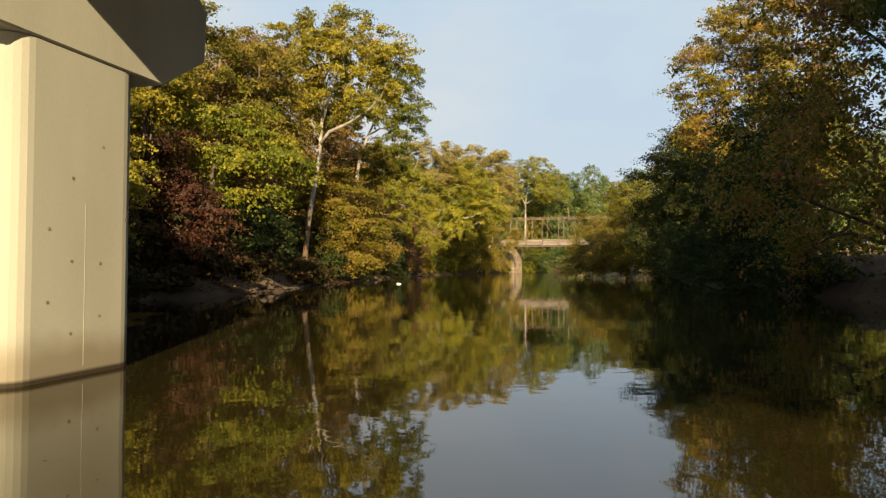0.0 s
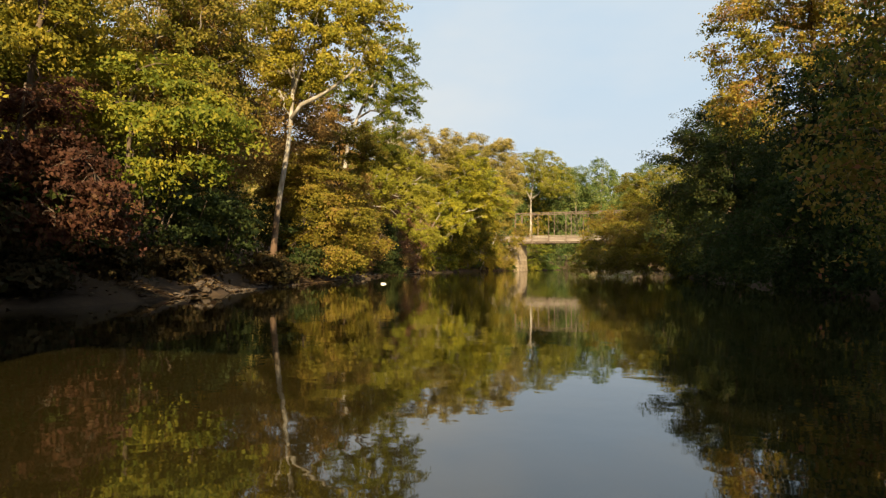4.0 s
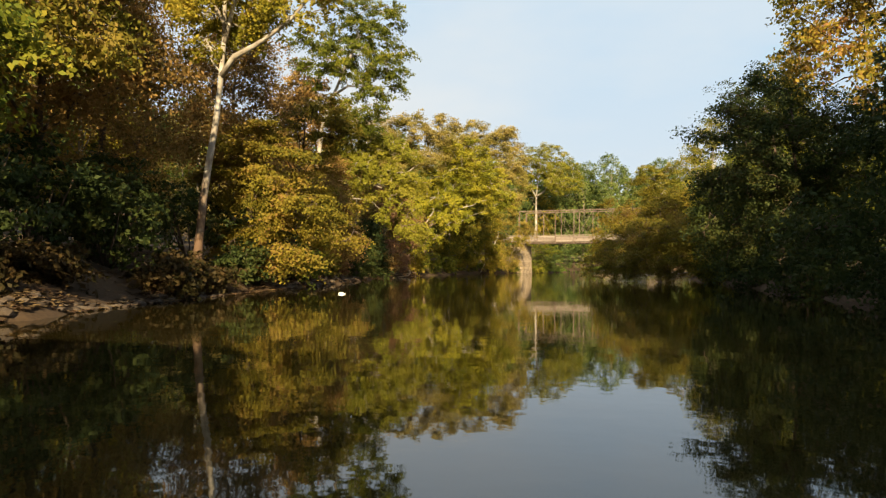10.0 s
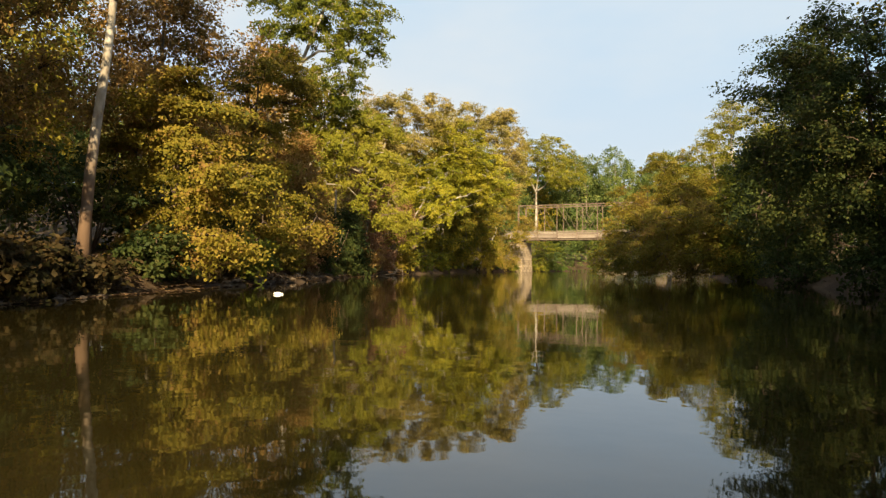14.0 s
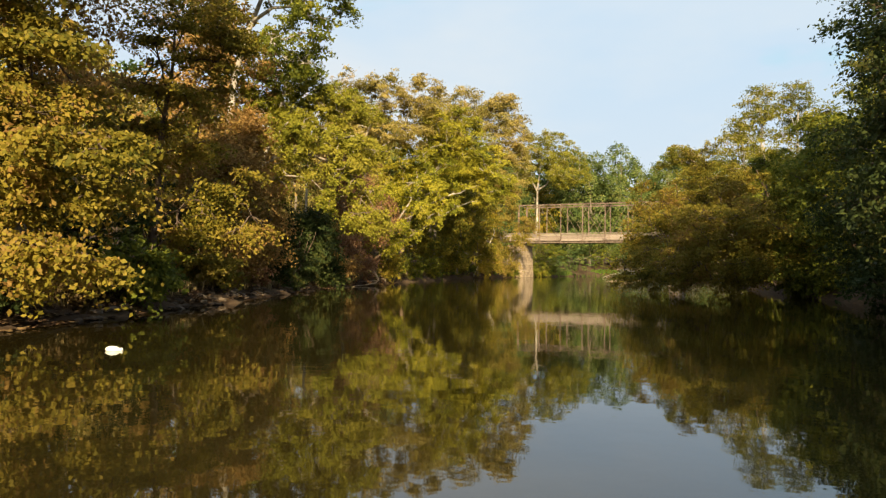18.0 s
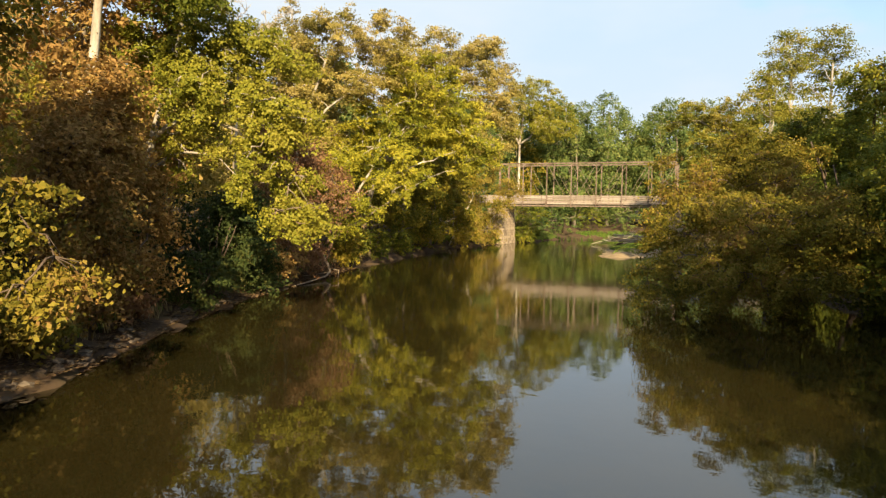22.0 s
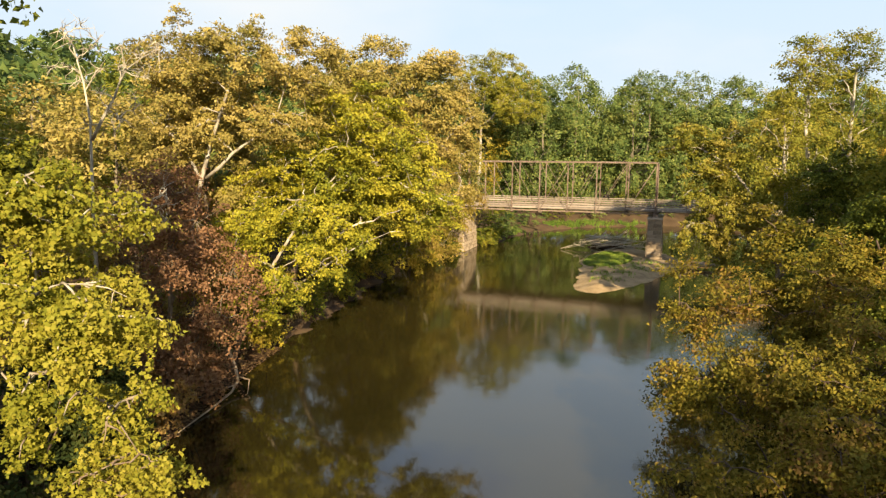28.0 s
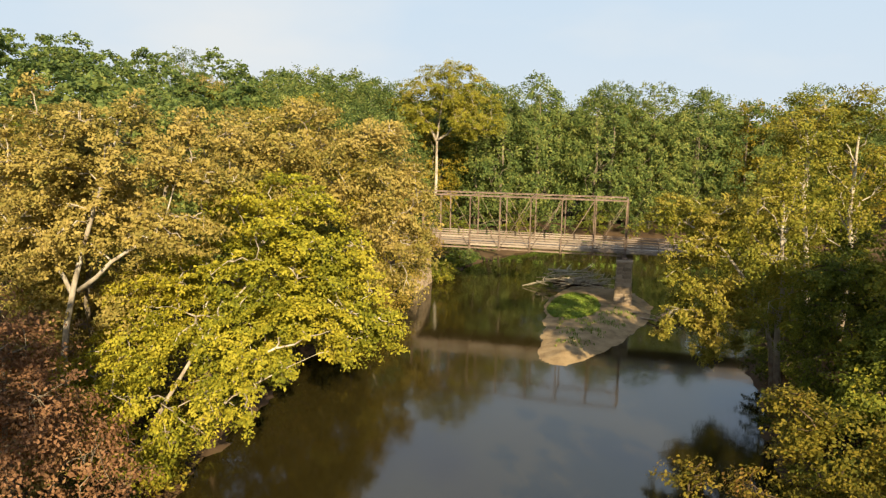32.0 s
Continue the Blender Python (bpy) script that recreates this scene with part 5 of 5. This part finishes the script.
deck = new("road_bridge_deck")
deck.matrix_basis = pose(24.40, 19.48, 4.86, 0, 0, 8.6)
tagged(deck, "concrete bridge deck on girders over the river", "bridge")
# out of view; girders, slab and parapets enlarged to shade more of the bank
for y in (-1.5, -0.5, 0.5, 1.5):
    part("girder", box_mesh("girder", 60, 0.5, 1.5, concrete, 0.03), deck, place=Matrix.Translation((0, y, 0.0)))
slab = part("slab", box_mesh("slab", 60, 6.4, 0.25, concrete, 0.02), deck, place=Matrix.Translation((0, 0.4, 1.5)))
for y in (-3.1, 3.1):
    part("parapet", box_mesh("parapet", 60, 0.2, 1.1, concrete, 0.02), slab, place=Matrix.Translation((0, y, 0.25)))

# ---- sand bar, driftwood and banks ----
BAR = np.array([(5.5, 130), (6.8, 128.8), (8.0, 128.7), (9.8, 131.6), (11.8, 136), (13.3, 140.4), (14.6, 145), (15.2, 151), (13.5, 157), (9.5, 160), (6, 158.5), (4.2, 153), (3.8, 148), (4.4, 144), (4.9, 138)], float)


def bar_height(x, y):
    best, inside = np.full(np.shape(x), 1e9), np.zeros(np.shape(x), bool)
    for a, c in zip(BAR, np.roll(BAR, -1, 0)):
        d = c - a
        t = np.clip(((x - a[0]) * d[0] + (y - a[1]) * d[1]) / (d @ d), 0, 1)
        best = np.minimum(best, np.hypot(x - a[0] - t * d[0], y - a[1] - t * d[1]))
        inside ^= ((a[1] > y) != (c[1] > y)) & (x < (c[0] - a[0]) * (y - a[1]) / (c[1] - a[1] + 1e-9) + a[0])
    d = np.where(inside, best, -best) + 0.18 * np.sin(x * 1.7) * np.sin(y * 1.3)
    return np.where(d > 0, 0.02 + 0.42 * ease(d / 2.6) + 0.03 * np.sin(x * 4) * np.sin(y * 3.1), np.maximum(-0.6, d * 0.35) + 0.02)


bx, by = np.meshgrid(np.arange(2, 18, 0.3), np.arange(126, 163, 0.35))
bz = bar_height(bx, by)
bi = np.arange(bx.size).reshape(bx.shape)
bq = np.stack([bi[:-1, :-1], bi[:-1, 1:], bi[1:, 1:], bi[1:, :-1]], -1).reshape(-1, 4)
part("sand_bar", mesh_of("sand_bar", np.stack([bx, by, bz], -1).reshape(-1, 3).tolist(), bq.tolist(), sand, True), None, "low pale sand bar round the stone pier", kind="structure")


def blades(name, spots, low, high, mat, rs, label, per=9):
    """Grass: bent blades of two faces in tufts."""
    v, f = [], []
    for x, y, z in spots:
        for _ in range(per):
            a, hgt, w = rs.uniform(0, 6.28), rs.uniform(low, high), rs.uniform(0.012, 0.03)
            bx_, by_ = x + rs.normal(0, 0.09), y + rs.normal(0, 0.09)
            dx, dy = math.cos(a), math.sin(a)
            k = len(v)
            v += [(bx_ - dy * w, by_ + dx * w, z - 0.03), (bx_ + dy * w, by_ - dx * w, z - 0.03), (bx_ + dx * hgt * 0.2 + dy * w * 0.7, by_ + dy * hgt * 0.2 - dx * w * 0.7, z + hgt * 0.6),
                  (bx_ + dx * hgt * 0.2 - dy * w * 0.7, by_ + dy * hgt * 0.2 + dx * w * 0.7, z + hgt * 0.6), (bx_ + dx * hgt * 0.55, by_ + dy * hgt * 0.55, z + hgt * 0.92)]
            f += [(k, k + 1, k + 2, k + 3), (k + 3, k + 2, k + 4)]
    ob = part(name, mesh_of(name, v, f, mat), None, label, kind="stuff")
    return tagged(ob, category="grass")


rs = np.random.RandomState(12)
gs = [(x, y, float(bar_height(np.array([x]), np.array([y]))[0])) for x, y in zip(rs.uniform(4.4, 10.5, 2200), rs.uniform(141.5, 153, 2200)) if (x - 7.0) ** 2 / 7.5 + (y - 147.5) ** 2 / 30 < 1]
blades("bar_grass", gs, 0.12, 0.30, grass_bar, rs, "bright green grass on the sand bar", 12)
gs = [(x, y, float(bar_height(np.array([x]), np.array([y]))[0])) for x, y in zip(rs.uniform(6.0, 13.8, 900), rs.uniform(132.5, 148, 900))]
blades("sparse_grass", [g for g in gs if g[2] > 0.22 and math.sin(g[0] * 2.1 + g[1]) + math.sin(g[1] * 1.7) > -0.2], 0.12, 0.35, grass_bar, rs, "thin yellow-green grass on the sand", 5)


def along_bank(bank, y0, y1, lo, hi, count, rs):
    """Random spots on a bank, so far in from the water's edge."""
    b = np.array(bank)
    order = np.argsort(b[:, 1])
    ys = rs.uniform(y0, y1, count)
    xs = np.interp(ys, b[order, 1], b[order, 0]) + (-1 if bank is LEFT_BANK else 1) * rs.uniform(lo, hi, count)
    return list(zip(xs.tolist(), ys.tolist(), np.maximum(lie(xs, ys), 0.0).tolist()))


blades("bank_grass", along_bank(LEFT_BANK, 58, 118, 0.9, 3.2, 900, rs), 0.2, 0.55, grass_dry, rs, "tufts of dry and greenish grass on the bank", 10)
blades("bank_weeds", along_bank(LEFT_BANK, 66, 150, 1.2, 3.8, 700, rs), 0.2, 0.6, grass_green, rs, "green weeds on the river bank", 10)
blades("far_bank_grass", along_bank(LEFT_BANK, 156, 192, 0.5, 3.0, 1200, rs), 0.3, 0.8, grass_green, rs, "green grass on the far bank", 10)
# fallen leaves
sp = np.array(along_bank(LEFT_BANK, 30, 150, 0.2, 5.0, 9000, rs) + along_bank(LEFT_BANK, 52, 104, 0.1, 3.0, 15000, rs) + along_bank(LEFT_BANK, 36, 104, -0.3, 0.9, 9000, rs) + along_bank(RIGHT_BANK, 30, 145, 0.2, 4.0, 3500, rs))
m = len(sp)
v = np.empty((m, 4, 3))
ang, s = rs.uniform(0, 6.28, m), rs.uniform(0.05, 0.11, m)
for k, (r, o) in enumerate(((1, 0), (0.7, 1.57), (1, 3.14), (0.7, 4.71))):
    v[:, k, 0], v[:, k, 1] = sp[:, 0] + s * r * np.cos(ang + o), sp[:, 1] + s * r * np.sin(ang + o)
    v[:, k, 2] = sp[:, 2] + 0.03 + rs.uniform(-0.015, 0.03, m)
lit = part("leaf_litter", mesh_of("leaf_litter", v.reshape(-1, 3).tolist(), (np.arange(m)[:, None] * 4 + [0, 1, 2, 3]).tolist(), litter), None, "fallen brown and tan leaves on the banks", kind="stuff")
tagged(lit, category="leaves")


def pebble(rs, size):
    bm = bmesh.new()
    bmesh.ops.create_icosphere(bm, subdivisions=1, radius=size)
    for q in bm.verts:
        q.co = Vector((q.co.x * 1.3, q.co.y, q.co.z * 0.6)) * rs.uniform(0.8, 1.15)
    return bm


def stones(name, spots, lo, hi, label):
    v, f = [], []
    for x, y, z in spots:
        bm = pebble(rs, rs.uniform(lo, hi))
        k, a = len(v), rs.uniform(0, 6.28)
        v += [(x + q.co.x * math.cos(a) - q.co.y * math.sin(a), y + q.co.x * math.sin(a) + q.co.y * math.cos(a), z + q.co.z) for q in bm.verts]
        f += [tuple(k + q.index for q in face.verts) for face in bm.faces]
        bm.free()
    return tagged(part(name, mesh_of(name, v, f, rock), None, label, kind="stuff"), category="stones")


stones("bank_stones", along_bank(LEFT_BANK, 38, 52, -0.2, 0.5, 120, rs) + along_bank(LEFT_BANK, 60, 84, -0.1, 0.8, 200, rs), 0.06, 0.20, "grey-brown stones along the waterline")


def log_thing(name, label, points, r0, r1, mat, sides=8, branches=()):
    root = new(name)
    root.matrix_basis = Matrix.Translation(points[0])
    tagged(root, label, "driftwood")
    o = Vector(points[0])
    k = len(points)
    part("stem", mesh_of("stem", *tube([Vector(p) - o for p in points], [r0 + (r1 - r0) * i / (k - 1) for i in range(k)], sides), mat, True), root)
    for pts, a in branches:
        part("branch", mesh_of("branch", *tube([Vector(p) - o for p in pts], [a, a * 0.75, a * 0.3][: len(pts)], 6), mat, True), root)
    return root


log_thing("fallen_branch", "bleached fallen branch reaching from the bank into the water", [(-9.2, 98.4, 1.5), (-8.0, 97.4, 0.85), (-7.3, 96.6, 0.45), (-7.0, 95.6, 0.22), (-6.7, 93.6, 0.12), (-6.4, 91.0, 0.02)], 0.11, 0.03, deadwood,
          branches=[([(-7.5, 96.9, 0.6), (-6.8, 96.9, 0.5), (-6.4, 96.1, -0.05)], 0.06), ([(-7.2, 96.2, 0.4), (-7.6, 95.0, 0.35), (-7.9, 94.2, 0.3)], 0.04)])
log_thing("leaning_snag", "thin bare trunk leaning over the bank", [(-14.4, 136.4, 0.2), (-13.4, 136.6, 2.4), (-12.2, 136.8, 4.8), (-11.4, 137.0, 6.6), (-12.0, 137.2, 8.2), (-13.6, 137.6, 9.2)], 0.11, 0.03, BARK["bleached"])
rng = random.Random(88)
for i in range(44):
    jam = i < 36
    c = Vector((rng.uniform(1.2, 9.6), rng.uniform(155.5, 162.0), rng.uniform(0.35, 1.3))) if jam else Vector((rng.uniform(14.5, 19.0), rng.uniform(143.0, 150.0), rng.uniform(0.05, 0.5)))
    a, ln = rng.uniform(-0.8, 0.7), rng.uniform(1.4, 4.8)
    d = Vector((math.cos(a), math.sin(a), rng.uniform(-0.14, 0.24))) * ln / 2
    r = rng.uniform(0.035, 0.12) if jam else rng.uniform(0.06, 0.17)
    mid = c + Vector((rng.uniform(-0.2, 0.2), rng.uniform(-0.2, 0.2), rng.uniform(-0.1, 0.2)))
    arms = []
    for k in range(3 if jam else 1):
        root_at = mid.lerp(c + d, rng.uniform(0.0, 0.7))
        e = root_at + d * rng.uniform(0.2, 0.5) + Vector((rng.uniform(-0.7, 0.7), rng.uniform(-0.7, 0.7), rng.uniform(0.1, 1.0)))
        arms.append(([root_at, (root_at + e) / 2 + Vector((0, 0, rng.uniform(-0.1, 0.15))), e], r * 0.5))
    tagged(log_thing("drift_log", "bleached drift branch in a jam behind the stone pier" if jam else "dark wet drift log lying in shallow water", [c - d, mid, c + d], r, r * 0.4, BARK["bleached"] if jam else deadwood, 7, arms), group="drift logs")
part("log_jam_bed", mesh_of("log_jam_bed", *tube([(3.2, 160.2, -0.1), (5, 160.4, 0.1), (7, 160.3, 0.15), (9.5, 160, 0.0)], [0.2, 0.5, 0.5, 0.2], 10), soil, True), None, "muddy bed under the drift logs", kind="structure")

# a white float on the water
fl = new("float")
fl.matrix_basis = pose(10.1, 56.0, 0.02, 0, 4, 25)
tagged(fl, "white plastic jug floating on the river", "jug")
bm = bmesh.new()
bmesh.ops.create_uvsphere(bm, u_segments=14, v_segments=8, radius=0.085)
for q in bm.verts:
    q.co.x *= 1.7
    q.co.z = max(q.co.z, -0.06) * 0.8
float_body = part("body", bm_mesh("body", bm, white_foam, True), fl)
part("neck", mesh_of("neck", *tube([(0.13, 0, 0.0), (0.18, 0, 0.02)], [0.035, 0.03], 10), white_foam, True), float_body)
